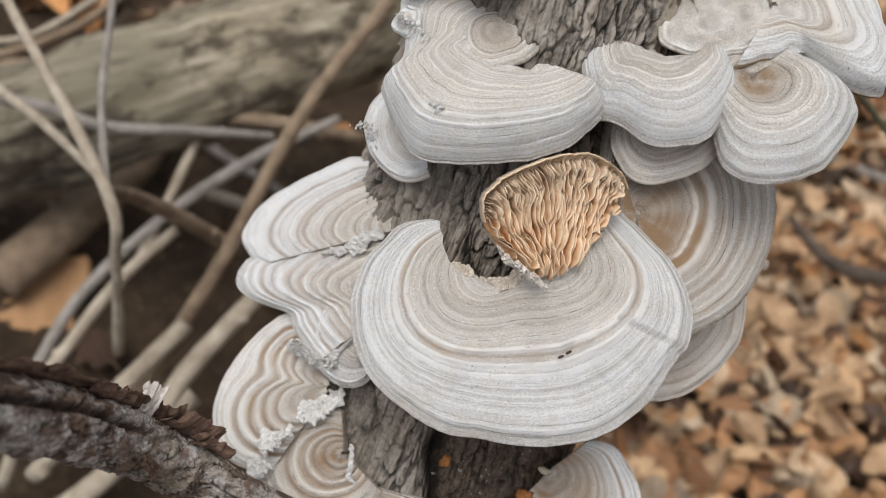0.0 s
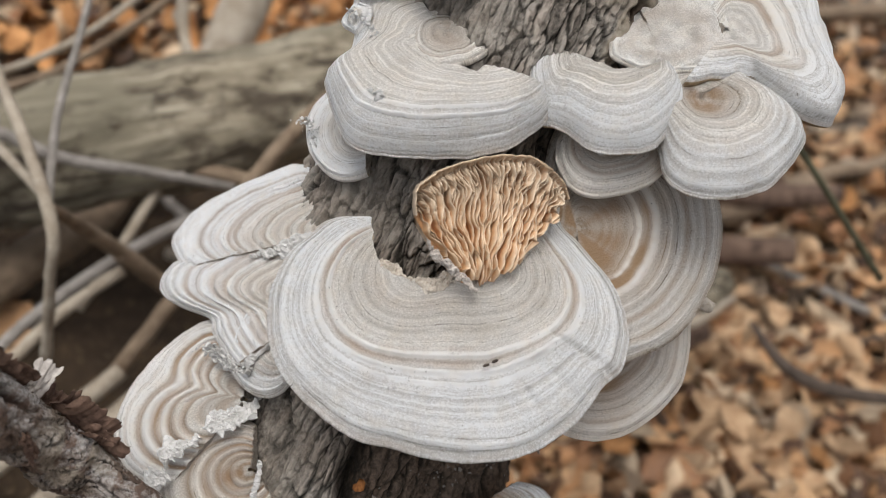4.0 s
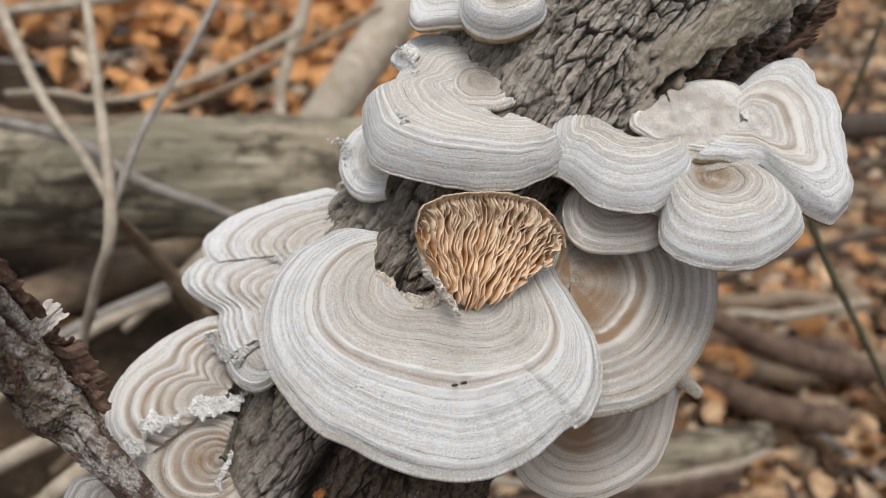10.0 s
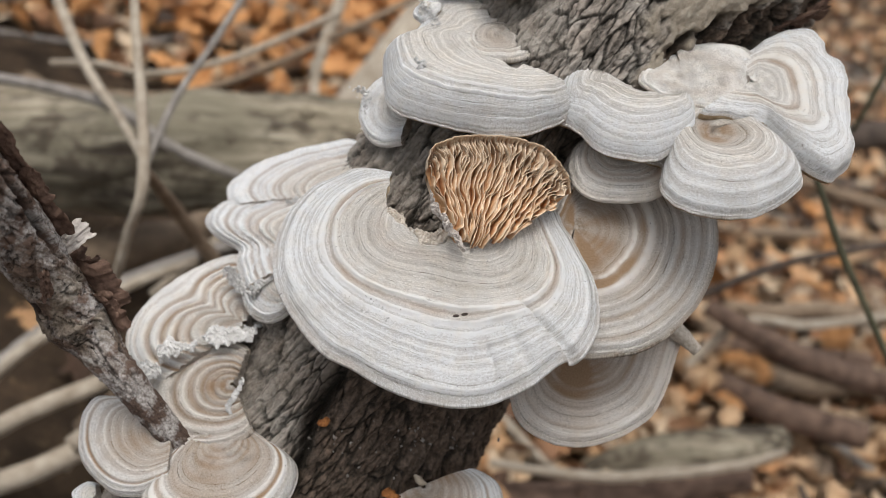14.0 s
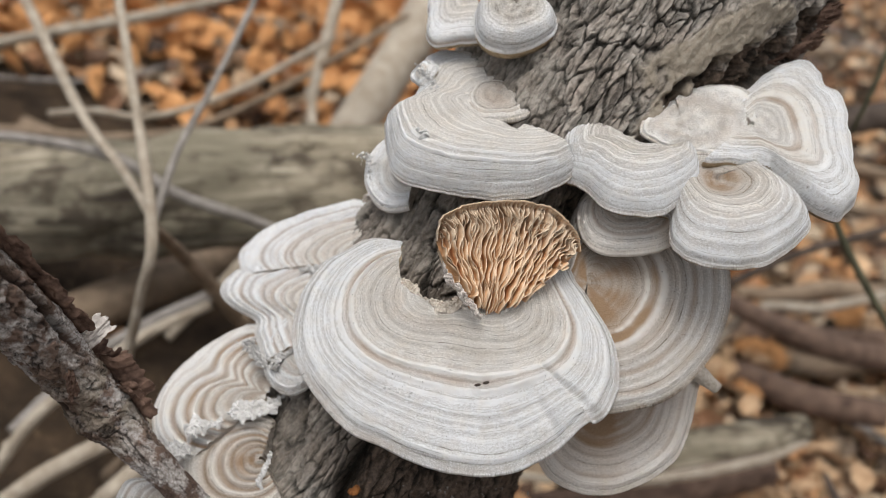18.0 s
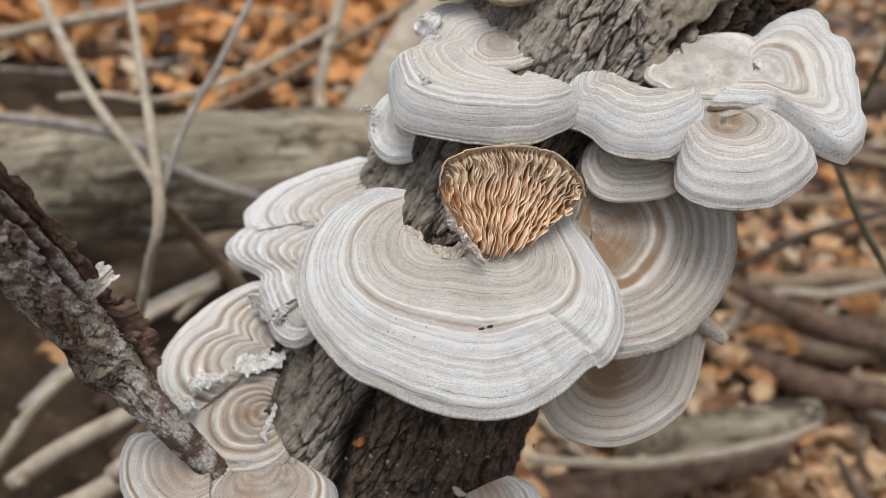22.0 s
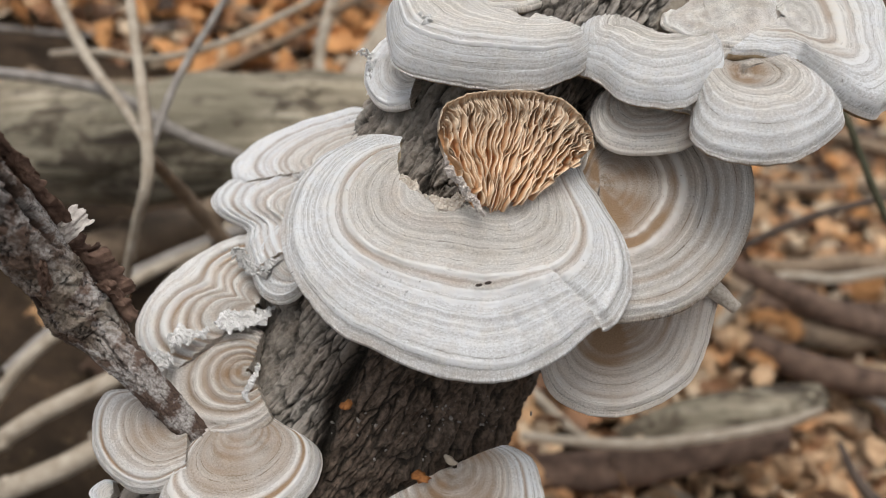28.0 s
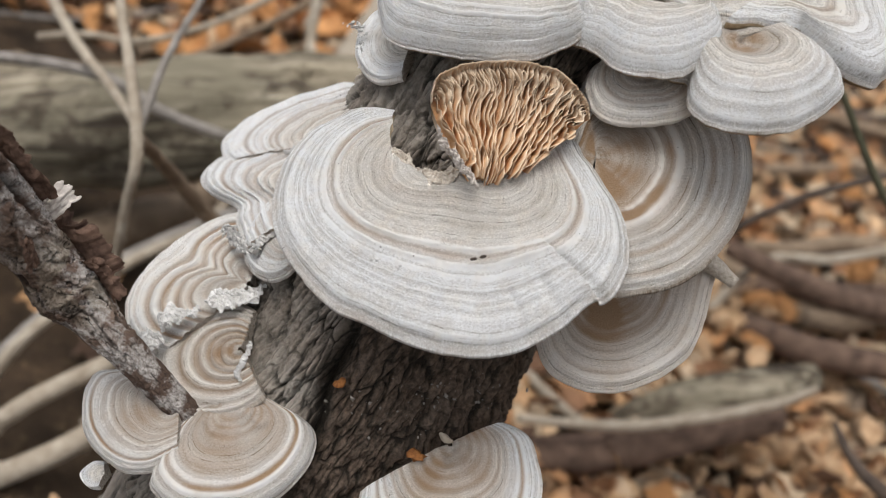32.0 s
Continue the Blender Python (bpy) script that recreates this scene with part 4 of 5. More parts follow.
def stick(name, label, category, points, radii, material, seed, group="", sides=14, bumps=0.07, knots=0):
    """A stick with small swollen knots where side shoots broke away."""
    skin = tube(points, radii, seed, sides, bumps=bumps)
    if not knots:
        return tagged(part(name, sheet(name, skin, True), material), label, category, group)
    ob = thing(name, label, category, group)
    part("stem", sheet("stem", skin, True), material, ob)
    rng = np.random.default_rng(seed)
    m = skin.shape[1]
    for k in range(knots):
        j = int(m * (k + rng.uniform(0.25, 0.75)) / knots)
        middle = skin[:, j].mean(0)
        size = float(np.linalg.norm(skin[:, j] - middle, axis=1).mean())
        side = skin[rng.integers(sides), j]
        at = side + (middle - side) * min(0.25, 0.0015 / size)
        a, b = np.meshgrid(np.linspace(0, 2 * np.pi, 12, endpoint=False), np.linspace(0, np.pi, 9), indexing="ij")
        swell = min(size * 0.62, 0.0045) * (1 + 0.25 * rough(np.cos(a) * 2 + k, b * 2 + np.sin(a) * 2, 2, seed + k))
        ball = np.stack([np.cos(a) * np.sin(b), np.sin(a) * np.sin(b), np.cos(b)], -1) * swell[..., None]
        part("knot", sheet("knot", at + ball, True, flip=True), material, ob)
    return ob


stick("fallen_log", "weathered grey-brown log lying on the leaf litter", "log", ((-0.5587, 0.5194, 0.1526), (-0.2540, 0.4585, 0.1846), (-0.1287, 0.4418, 0.1946), (-0.0145, 0.4617, 0.1886), (0.1356, 0.5283, 0.1635)), (0.0444, 0.0368, 0.0346, 0.0351, 0.0366), LOGWOOD, 201, sides=48, bumps=0.10, knots=4)
stick("fallen_log", "pale barkless log leaning behind the trunk", "log", ((0.0560, 0.8684, 0.2758), (0.0026, 0.7239, 0.2186), (-0.0553, 0.5959, 0.1704), (-0.0988, 0.5120, 0.1404)), (0.0238, 0.0198, 0.0164, 0.0131), STICK_PALE, 202, knots=4)
stick("twig", "upright pale forked stem", "twig", ((-0.1327, 0.3894, 0.3318), (-0.1137, 0.3282, 0.3009), (-0.0985, 0.2729, 0.2598), (-0.1081, 0.2689, 0.2307), (-0.1339, 0.2830, 0.1716)), (0.0022, 0.0020, 0.0024, 0.0020, 0.0025), STICK_PALE, 203, "sticks lying over the litter", knots=3)
stick("twig", "thin grey-brown side stem of the forked twig", "twig", ((-0.0620, 0.4120, 0.3313), (-0.0825, 0.3477, 0.2948), (-0.0937, 0.3101, 0.2771), (-0.0986, 0.2732, 0.2604)), (0.0015, 0.0015, 0.0015, 0.0017), STICK_GREY, 204, "sticks lying over the litter", knots=3)
stick("twig", "bent grey-brown branch behind the forked stem", "twig", ((-0.1009, 0.2815, 0.2548), (-0.1016, 0.3109, 0.2246), (-0.0948, 0.3357, 0.1857), (-0.0854, 0.3506, 0.1495)), (0.0022, 0.0032, 0.0038, 0.0041), STICK_BROWN, 205, "sticks lying over the litter", knots=3)
stick("twig", "pale slanting stick before the log", "twig", ((-0.2215, 0.4862, 0.3018), (-0.1685, 0.3986, 0.2635), (-0.1341, 0.3475, 0.2519), (-0.1054, 0.2928, 0.2548)), (0.0032, 0.0026, 0.0021, 0.0016), STICK_PALE, 206, "sticks lying over the litter", knots=3)
stick("twig", "dark grey stick crossing the log", "twig", ((-0.2779, 0.4338, 0.2454), (-0.1983, 0.4016, 0.2479), (-0.1495, 0.3782, 0.2459), (-0.1148, 0.3600, 0.2323), (-0.0836, 0.3629, 0.2160), (-0.0494, 0.3732, 0.1923)), (0.0025, 0.0026, 0.0028, 0.0027, 0.0025, 0.0020), STICK_GREY, 207, "sticks lying over the litter", knots=3)
stick("twig", "brown arching twig above the log", "twig", ((-0.3219, 0.5481, 0.2054), (-0.2132, 0.5234, 0.2003), (-0.1544, 0.5151, 0.2056), (-0.1087, 0.5124, 0.2216), (-0.0662, 0.5218, 0.2392), (-0.0070, 0.5567, 0.2622)), (0.0027, 0.0030, 0.0028, 0.0025, 0.0025, 0.0022), STICK_BROWN, 208, "sticks lying over the litter", knots=3)
stick("twig", "short upright twig behind the log", "twig", ((-0.0409, 0.6012, 0.3043), (-0.0609, 0.5386, 0.2496), (-0.0675, 0.5037, 0.2261), (-0.0696, 0.4762, 0.1951)), (0.0042, 0.0040, 0.0032, 0.0028), STICK_PALE, 209, "sticks lying over the litter", knots=3)
stick("twig", "whitish curved stick beside the trunk", "twig", ((-0.2153, 0.2759, 0.1157), (-0.1854, 0.2930, 0.1481), (-0.1627, 0.3014, 0.1640), (-0.1304, 0.3205, 0.1786), (-0.1016, 0.3351, 0.1847)), (0.0031, 0.0031, 0.0029, 0.0027, 0.0025), STICK_PALE, 210, "sticks lying over the litter", knots=3)
stick("twig", "pale stick lying under the branch", "twig", ((-0.1996, 0.2763, 0.1163), (-0.1741, 0.2836, 0.1300), (-0.1419, 0.2991, 0.1378), (-0.1134, 0.3143, 0.1450)), (0.0044, 0.0044, 0.0043, 0.0041), STICK_PALE, 211, "sticks lying over the litter", knots=3)
stick("twig", "thick cream stick on the leaves", "twig", ((-0.2090, 0.2640, 0.0928), (-0.1678, 0.2716, 0.1070), (-0.1460, 0.2854, 0.1116), (-0.1228, 0.2975, 0.1131)), (0.0055, 0.0055, 0.0054, 0.0049), STICK_PALE, 212, "sticks lying over the litter", knots=3)
stick("twig", "long brown stick leaning across the thicket", "twig", ((0.0524, 0.4189, 0.2483), (0.0239, 0.3924, 0.2342), (-0.0128, 0.3671, 0.2210), (-0.0439, 0.3496, 0.2017), (-0.0854, 0.3302, 0.1657), (-0.1263, 0.3150, 0.1340), (-0.1611, 0.3030, 0.1059)), (0.0030, 0.0032, 0.0034, 0.0035, 0.0037, 0.0038, 0.0036), STICK_BROWN, 213, "sticks lying over the litter", knots=3)
stick("twig", "arched silvery stick in the thicket", "twig", ((-0.1964, 0.2979, 0.1416), (-0.1825, 0.3181, 0.1486), (-0.1579, 0.3417, 0.1595), (-0.1134, 0.3646, 0.1707), (-0.0633, 0.3821, 0.1767), (-0.0171, 0.4022, 0.1709)), (0.0026, 0.0029, 0.0030, 0.0031, 0.0029, 0.0024), STICK_GREY, 214, "sticks lying over the litter", knots=3)
stick("twig", "thick pale stick behind the brackets", "twig", ((-0.1430, 0.2586, 0.1330), (-0.1142, 0.2834, 0.1454), (-0.0803, 0.3046, 0.1542), (-0.0488, 0.3234, 0.1607)), (0.0045, 0.0046, 0.0044, 0.0037), STICK_PALE, 215, "sticks lying over the litter", knots=3)
stick("twig", "dark brown twig crossing the thicket", "twig", ((-0.2099, 0.4753, 0.2067), (-0.1371, 0.4460, 0.1950), (-0.0933, 0.4227, 0.1878), (-0.0518, 0.4095, 0.1765), (-0.0090, 0.4088, 0.1495)), (0.0022, 0.0030, 0.0039, 0.0039, 0.0031), STICK_BROWN, 216, "sticks lying over the litter", knots=3)
stick("twig", "grey forked twig rising from the litter", "twig", ((-0.0714, 0.5172, 0.2277), (-0.0651, 0.4645, 0.2031), (-0.0803, 0.4324, 0.1840), (-0.1103, 0.3983, 0.1622), (-0.1396, 0.3675, 0.1438)), (0.0026, 0.0028, 0.0024, 0.0027, 0.0023), STICK_PALE, 217, "sticks lying over the litter", knots=3)
stick("twig", "thin twig bending over the log", "twig", ((-0.0621, 0.4638, 0.2026), (-0.0504, 0.4454, 0.1987), (-0.0432, 0.4324, 0.1860), (-0.0436, 0.4274, 0.1666)), (0.0016, 0.0015, 0.0015, 0.0012), STICK_BROWN, 218, "sticks lying over the litter", knots=3)
stick("twig", "dark green upright stem", "twig", ((0.1455, 0.2767, 0.2865), (0.1549, 0.2661, 0.2662), (0.1644, 0.2545, 0.2440), (0.1831, 0.2496, 0.2129), (0.2127, 0.2467, 0.1640)), (0.0010, 0.0012, 0.0013, 0.0013, 0.0014), STICK_GREEN, 219, "sticks lying over the litter", knots=3)
stick("twig", "thin greenish upright stem", "twig", ((0.2059, 0.3356, 0.3123), (0.1941, 0.3221, 0.2867), (0.1886, 0.3226, 0.2661)), (0.0011, 0.0011, 0.0010), STICK_GREEN, 220, "sticks lying over the litter", knots=3)
stick("fallen_branch", "dark rotten branch lying on the leaves", "branch", ((0.2586, 0.5347, 0.1746), (0.2892, 0.5381, 0.1809), (0.3326, 0.5493, 0.1804), (0.4296, 0.5796, 0.1728)), (0.0096, 0.0096, 0.0098, 0.0099), STICK_DARK, 221, knots=3)
stick("twig", "dark thin twig over the leaves", "twig", ((0.1503, 0.4456, 0.0916), (0.1730, 0.4349, 0.1141), (0.2039, 0.4334, 0.1326), (0.2343, 0.4381, 0.1412), (0.3105, 0.4711, 0.1389)), (0.0022, 0.0026, 0.0027, 0.0024, 0.0022), STICK_DARK, 222, "sticks lying over the litter", knots=3)
stick("fallen_branch", "grey weathered log half sunk in leaves", "branch", ((0.1063, 0.4103, -0.0179), (0.1448, 0.4102, 0.0003), (0.1919, 0.4157, 0.0072), (0.2466, 0.4371, 0.0008)), (0.0092, 0.0153, 0.0159, 0.0103), LOGWOOD, 223, sides=32, bumps=0.12, knots=3)
stick("fallen_branch", "thick brown branch lying in the litter", "branch", ((0.0383, 0.3652, 0.0085), (0.0921, 0.3669, 0.0081), (0.1392, 0.3718, 0.0138), (0.2067, 0.3864, 0.0150)), (0.0101, 0.0121, 0.0124, 0.0099), STICK_RED, 229, knots=3)
stick("twig", "pale dry stick along the brown branch", "twig", ((0.0469, 0.3620, 0.0406), (0.0801, 0.3600, 0.0365), (0.1263, 0.3595, 0.0352), (0.1887, 0.3637, 0.0427), (0.2218, 0.3761, 0.0444)), (0.0023, 0.0030, 0.0033, 0.0030, 0.0017), STICK_PALE, 224, "sticks lying over the litter", knots=3)
stick("fallen_branch", "reddish-brown branch among the leaves", "branch", ((0.2269, 0.6815, -0.0405), (0.2616, 0.6426, -0.0506), (0.3166, 0.6133, -0.0639), (0.4370, 0.6230, -0.0896)), (0.0119, 0.0133, 0.0124, 0.0115), STICK_BROWN, 225, knots=3)
stick("twig", "pale broken stick among the leaves", "twig", ((0.2051, 0.5655, -0.0463), (0.2559, 0.5800, 0.0024), (0.3112, 0.5802, 0.0023), (0.3887, 0.6020, 0.0002)), (0.0047, 0.0037, 0.0041, 0.0038), STICK_PALE, 226, "sticks lying over the litter", knots=3)
stick("twig", "dark curved root over the leaves", "twig", ((0.2384, 0.3817, 0.0136), (0.2438, 0.3598, 0.0025), (0.2567, 0.3400, -0.0047), (0.2905, 0.3346, -0.0227), (0.3486, 0.3416, -0.0540)), (0.0018, 0.0035, 0.0045, 0.0043, 0.0034), STICK_DARK, 227, "sticks lying over the litter", knots=3)
stick("fallen_branch", "dark reddish-brown rotting branch among the leaves", "branch", ((0.2272, 0.5810, 0.0166), (0.2647, 0.5538, 0.0069), (0.3166, 0.5440, -0.0134), (0.4161, 0.5701, -0.0549)), (0.0067, 0.0091, 0.0105, 0.0097), STICK_RED, 228, knots=3)
stick("fallen_branch", "dark brown rotting branch sunk in the leaves", "branch", ((0.1998, 0.5777, -0.0450), (0.2432, 0.5595, -0.0450), (0.2815, 0.5255, -0.0450), (0.3398, 0.5005, -0.0450)), (0.008, 0.011, 0.012, 0.011), STICK_RED, 232, knots=3)
stick("fallen_branch", "grey-brown branch lying across the leaves", "branch", ((0.2767, 0.6830, -0.0450), (0.3202, 0.6738, -0.0450), (0.3633, 0.6807, -0.0450), (0.4097, 0.6695, -0.0450)), (0.006, 0.008, 0.009, 0.008), STICK_BROWN, 233, knots=3)
stick("fallen_branch", "dark branch end among the leaves", "branch", ((0.2386, 0.6131, -0.0450), (0.2923, 0.6163, -0.0450), (0.3347, 0.6016, -0.0450), (0.3798, 0.5973, -0.0450)), (0.007, 0.010, 0.010, 0.009), STICK_RED, 234, knots=3)
stick("twig", "pale straight stick high behind the log", "twig", ((-0.3413, 0.6387, 0.2311), (-0.2795, 0.6407, 0.2398), (-0.2211, 0.6519, 0.2441), (-0.1608, 0.6646, 0.2511), (-0.1132, 0.6880, 0.2559)), (0.0041, 0.0041, 0.0042, 0.0038, 0.0035), STICK_PALE, 230, "sticks lying over the litter", knots=3)
stick("twig", "pale thin twig bending over the log", "twig", ((-0.2109, 0.4554, 0.2424), (-0.1829, 0.4544, 0.2429), (-0.1582, 0.4512, 0.2391), (-0.1329, 0.4616, 0.2394), (-0.0997, 0.4758, 0.2468), (-0.0538, 0.5156, 0.2603)), (0.0019, 0.0020, 0.0019, 0.0019, 0.0019, 0.0021), STICK_PALE, 231, "sticks lying over the litter", knots=3)

# ---- the broken branch with curling bark ----
def build_branch():
    line = ((-0.0410, 0.1195, 0.2575), (-0.0545, 0.1225, 0.2770), (-0.0640, 0.1255, 0.2910), (-0.0690, 0.1204, 0.3108), (-0.0725, 0.1100, 0.3350), (-0.0800, 0.0950, 0.3650), (-0.0950, 0.0850, 0.4000))
    widths = (0.0032, 0.0038, 0.0062, 0.0066, 0.0066, 0.0066, 0.0066)
    m, sides = 560, 150
    path, rad = curve_through(line, m), curve_through(widths, m)
    along = np.gradient(path, axis=0)
    along /= np.linalg.norm(along, axis=1)[:, None]
    u = unit((0.9, 0.1, 0.4)) - along * (along @ unit((0.9, 0.1, 0.4)))[:, None]
    u /= np.linalg.norm(u, axis=1)[:, None]
    v = np.cross(along, u)
    s = np.r_[0, np.cumsum(np.linalg.norm(np.diff(path, axis=0), axis=1))]
    A, S = np.meshgrid(np.linspace(0, 2 * np.pi, sides, endpoint=False), s, indexing="ij")
    cx, cy = np.cos(A) * 0.006, np.sin(A) * 0.006
    wx = A * 0.0065
    seam, own, dx, dy = plates(wx / 0.0050 + 0.5 * rough(cx * 500, S * 300, 3, 5), S / 0.0085 + 0.5 * rough(cy * 500 + 4, S * 300, 3, 6), 301)
    scale = smooth(S, 0.012, 0.03)
    knot = np.exp(-((S - 0.0385) / 0.004) ** 2)
    crack = smooth(seam, 0.12, 0.02) * smooth(rough(cx * 260, S * 160 + cy * 260, 2, 313), -0.3, 0.2)
    ringcrack = smooth(np.abs(wobble(S * 260 + 1.4 * rough(cx * 420, cy * 420 + S * 60, 3, 319), cx * 160 + 3, 320)), 0.12, 0.03) * smooth(rough(cx * 300 + 5, S * 240 + cy * 300, 2, 321), -0.25, 0.1)
    groove = np.exp(-((np.cos(A - 6.0) - 1) / 0.012) ** 2) * smooth(S + 0.006 * rough(cx * 200, S * 90, 2, 315), 0.050, 0.062)
    lift = 0.0004 * rough(cx * 330 + 3, S * 120 + cy * 330, 4, 303) * (0.35 + scale) + scale * (0.0006 * (own - 0.5) - 0.0004 * crack + 0.0004 * dy) - 0.0022 * groove + 0.00022 * rough(cx * 1500, S * 900 + cy * 1500, 3, 307) - 0.0004 * ringcrack + 0.0011 * knot
    lift = lift + 0.0007 * np.exp(-((S - 0.0105) / 0.0012) ** 2) * smooth(np.cos(A - 2.2), 0.3, 0.9)
    pts = path[None] + (rad[None] + lift)[..., None] * (np.cos(A)[..., None] * u[None] + np.sin(A)[..., None] * v[None])
    pts = np.concatenate([np.repeat(path[:1][None], sides, 0), pts, np.repeat(path[-1:][None], sides, 0)], 1)

    def ends(x):
        return np.concatenate([x[:, :1], x, x[:, -1:]], 1)

    pale = np.clip(0.95 * np.exp(-((S - 0.043) / 0.011) ** 2) * smooth(rough(cx * 300, S * 200, 3, 311), -0.3, 0.3), 0, 1)
    # deep carries the painted crack shade into the groove and ring cracks
    looks = {"deep": ends(np.clip(scale * crack + 0.95 * groove + 0.85 * ringcrack, 0, 1)), "damp": ends(0.55 * scale * smooth(rough(cx * 180 + 2, S * 110 + cy * 180, 3, 317), 0.0, 0.5)), "pale": ends(pale), "own": ends(0.8 * own * scale + 0.15)}
    ob = thing("broken_branch", "broken dark branch with peeling bark, resting against the brackets", "branch")
    part("stem", sheet("stem", pts, True, looks), TWIG_BARK, ob)

    def flake(k, where, turn, length, width, curl, lift, tilt, material=FLAKE):
        """A strip of bark that peels off the stem, thick enough to show its edge."""
        i = int(where * (m - 1))
        base = path[i] + (rad[i] + 0.0002) * (math.cos(turn) * u[i] + math.sin(turn) * v[i])
        out = math.cos(turn) * u[i] + math.sin(turn) * v[i]
        side = np.cross(along[i], out)
        go = unit(math.cos(tilt) * along[i] + math.sin(tilt) * side)
        cross = unit(np.cross(out, go))
        a, b = np.meshgrid(np.linspace(-0.5, 0.5, 34), np.linspace(0, 1, 26), indexing="ij")
        edge = 1 + (0.22 if material is FLAKE else 0.08) * rough(a * 6 + k, 0.5, 3, 321 + k)
        bend = curl * b
        x = a * length * (1 + 0.15 * rough(b * 4, k, 2, 331 + k))
        y = width * edge * np.sin(bend) / max(curl, 0.2)
        z = width * edge * (1 - np.cos(bend)) / max(curl, 0.2) + lift * b + 0.0005 * rough(a * 7, b * 5 + k, 3, 341 + k)
        top = base + x[..., None] * go + y[..., None] * cross + z[..., None] * out
        low = top - 0.00035 * (out * 0.6 + cross * 0.8)
        loop = np.concatenate([top, low[:, ::-1], top[:, :1]], 1)
        part("bark_flake", sheet("bark_flake", loop, False), material, ob)

    flake(1, 0.36, 0.35, 0.0130, 0.0065, 1.5, 0.002, 0.1)
    flake(2, 0.41, 0.55, 0.0060, 0.0050, 2.1, 0.001, -0.5)
    flake(3, 0.45, 0.85, 0.0050, 0.0046, 1.6, 0.003, 0.4, FLAKE_PALE)
    flake(4, 0.53, 0.75, 0.0170, 0.0034, 1.0, 0.001, 0.0)
    flake(5, 0.62, 0.80, 0.0190, 0.0038, 0.8, 0.0008, 0.05)
    flake(6, 0.71, 0.78, 0.0200, 0.0034, 0.9, 0.0008, -0.05)
    flake(7, 0.33, 0.15, 0.0070, 0.0040, 1.0, 0.0005, -0.2)
    flake(8, 0.45, 5.2, 0.0070, 0.0030, 0.8, 0.0004, 0.3)
    flake(9, 0.29, 0.25, 0.0100, 0.0050, 1.3, 0.0015, 0.05)
    flake(10, 0.39, 0.95, 0.0090, 0.0036, 1.7, 0.0012, 0.25)
    flake(11, 0.48, 1.20, 0.0080, 0.0040, 1.2, 0.0010, -0.15)
    flake(12, 0.57, 0.45, 0.0120, 0.0032, 1.5, 0.0010, 0.1)
    return ob


build_branch()


# ---- crumbs and other small things ----
def lump(seed, size, squash=1.0, uneven=0.35):
    bm = bmesh.new()
    bmesh.ops.create_icosphere(bm, subdivisions=2, radius=1.0)
    co = np.array([vert.co[:] for vert in bm.verts])
    for vert, k in zip(bm.verts, 1 + uneven * rough(co[:, 0] * 1.4 + seed * 7.3, co[:, 1] * 1.4 + co[:, 2] * 1.7 + 9, 3, 400 + seed)):
        vert.co *= size * float(k)
        vert.co.z *= squash
    for face in bm.faces:
        face.smooth = True
    return bm


def crumbs(name, label, category, line, spread, count, sizes, material, seed):
    """Small irregular lumps strewn along a line, as one heap."""
    rng = np.random.default_rng(seed)
    path = curve_through(line, count)
    verts, faces, total = [], [], 0
    for k in range(count):
        bm = lump(seed + k % 9, 1.0, rng.uniform(0.5, 1), 0.7)
        bm.verts.ensure_lookup_table()
        co = np.array([vert.co[:] for vert in bm.verts])
        turn = np.array(Euler(rng.uniform(0, 6.28, 3)).to_matrix())
        size = sizes[0] + (sizes[1] - sizes[0]) * rng.random() ** 2.5
        verts.append((co * rng.uniform(0.35, 1.5, 3)) @ turn.T * size + path[k] + rng.normal(0, spread, 3) * (1, 0.6, 0.6))
        faces.append(np.array([[vert.index for vert in face.verts] for face in bm.faces]) + total)
        total += len(co)
        bm.free()
    return tagged(part(name, mesh_of(name, np.concatenate(verts), np.concatenate(faces)), material), label, category, kind="stuff")


def fluff(label, line, width, tall, seed, material=PULP, name="white_fluff", up=(-0.16, -0.5, 0.85), sunk=0.0):
    """A torn mat of white fibres that lies along a line, with ragged edges."""
    n, m = 300, 56
    path = curve_through(line, n)
    along = np.gradient(path, axis=0)
    along /= np.linalg.norm(along, axis=1)[:, None]
    across = np.cross(along, unit(up))
    s = np.r_[0, np.cumsum(np.linalg.norm(np.diff(path, axis=0), axis=1))]
    v = np.linspace(-1, 1, m)
    S, V = np.meshgrid(s, v, indexing="ij")
    half = width * np.clip(0.75 + 0.8 * rough(S * 260, np.sign(V) * 3.0, 4, seed), 0.05, 2.0) * np.sin(np.pi * np.clip(S / s[-1], 0.02, 0.98)) ** 0.4
    W = V * half
    body = np.clip(1 - V ** 2, 0, 1) ** 0.5
    h = -sunk + tall * body * (0.35 + 0.8 * rough(S * 1500, W * 1500, 4, seed + 1)) + 0.5 * tall * body * np.abs(rough(S * 3300, W * 3300, 3, seed + 2)) - 0.0005 * (1 - body) - 0.0005 * smooth(rough(S * 500, W * 500, 3, seed + 6), 0.1, -0.15)
    side = 0.0002 * rough(S * 1900, W * 1900, 3, seed + 3)
    pts = path[:, None] + (W + side)[..., None] * across[:, None] + h[..., None] * unit(up)
    return tagged(part(name, sheet(name, pts, False), material), label, "fungal fluff")


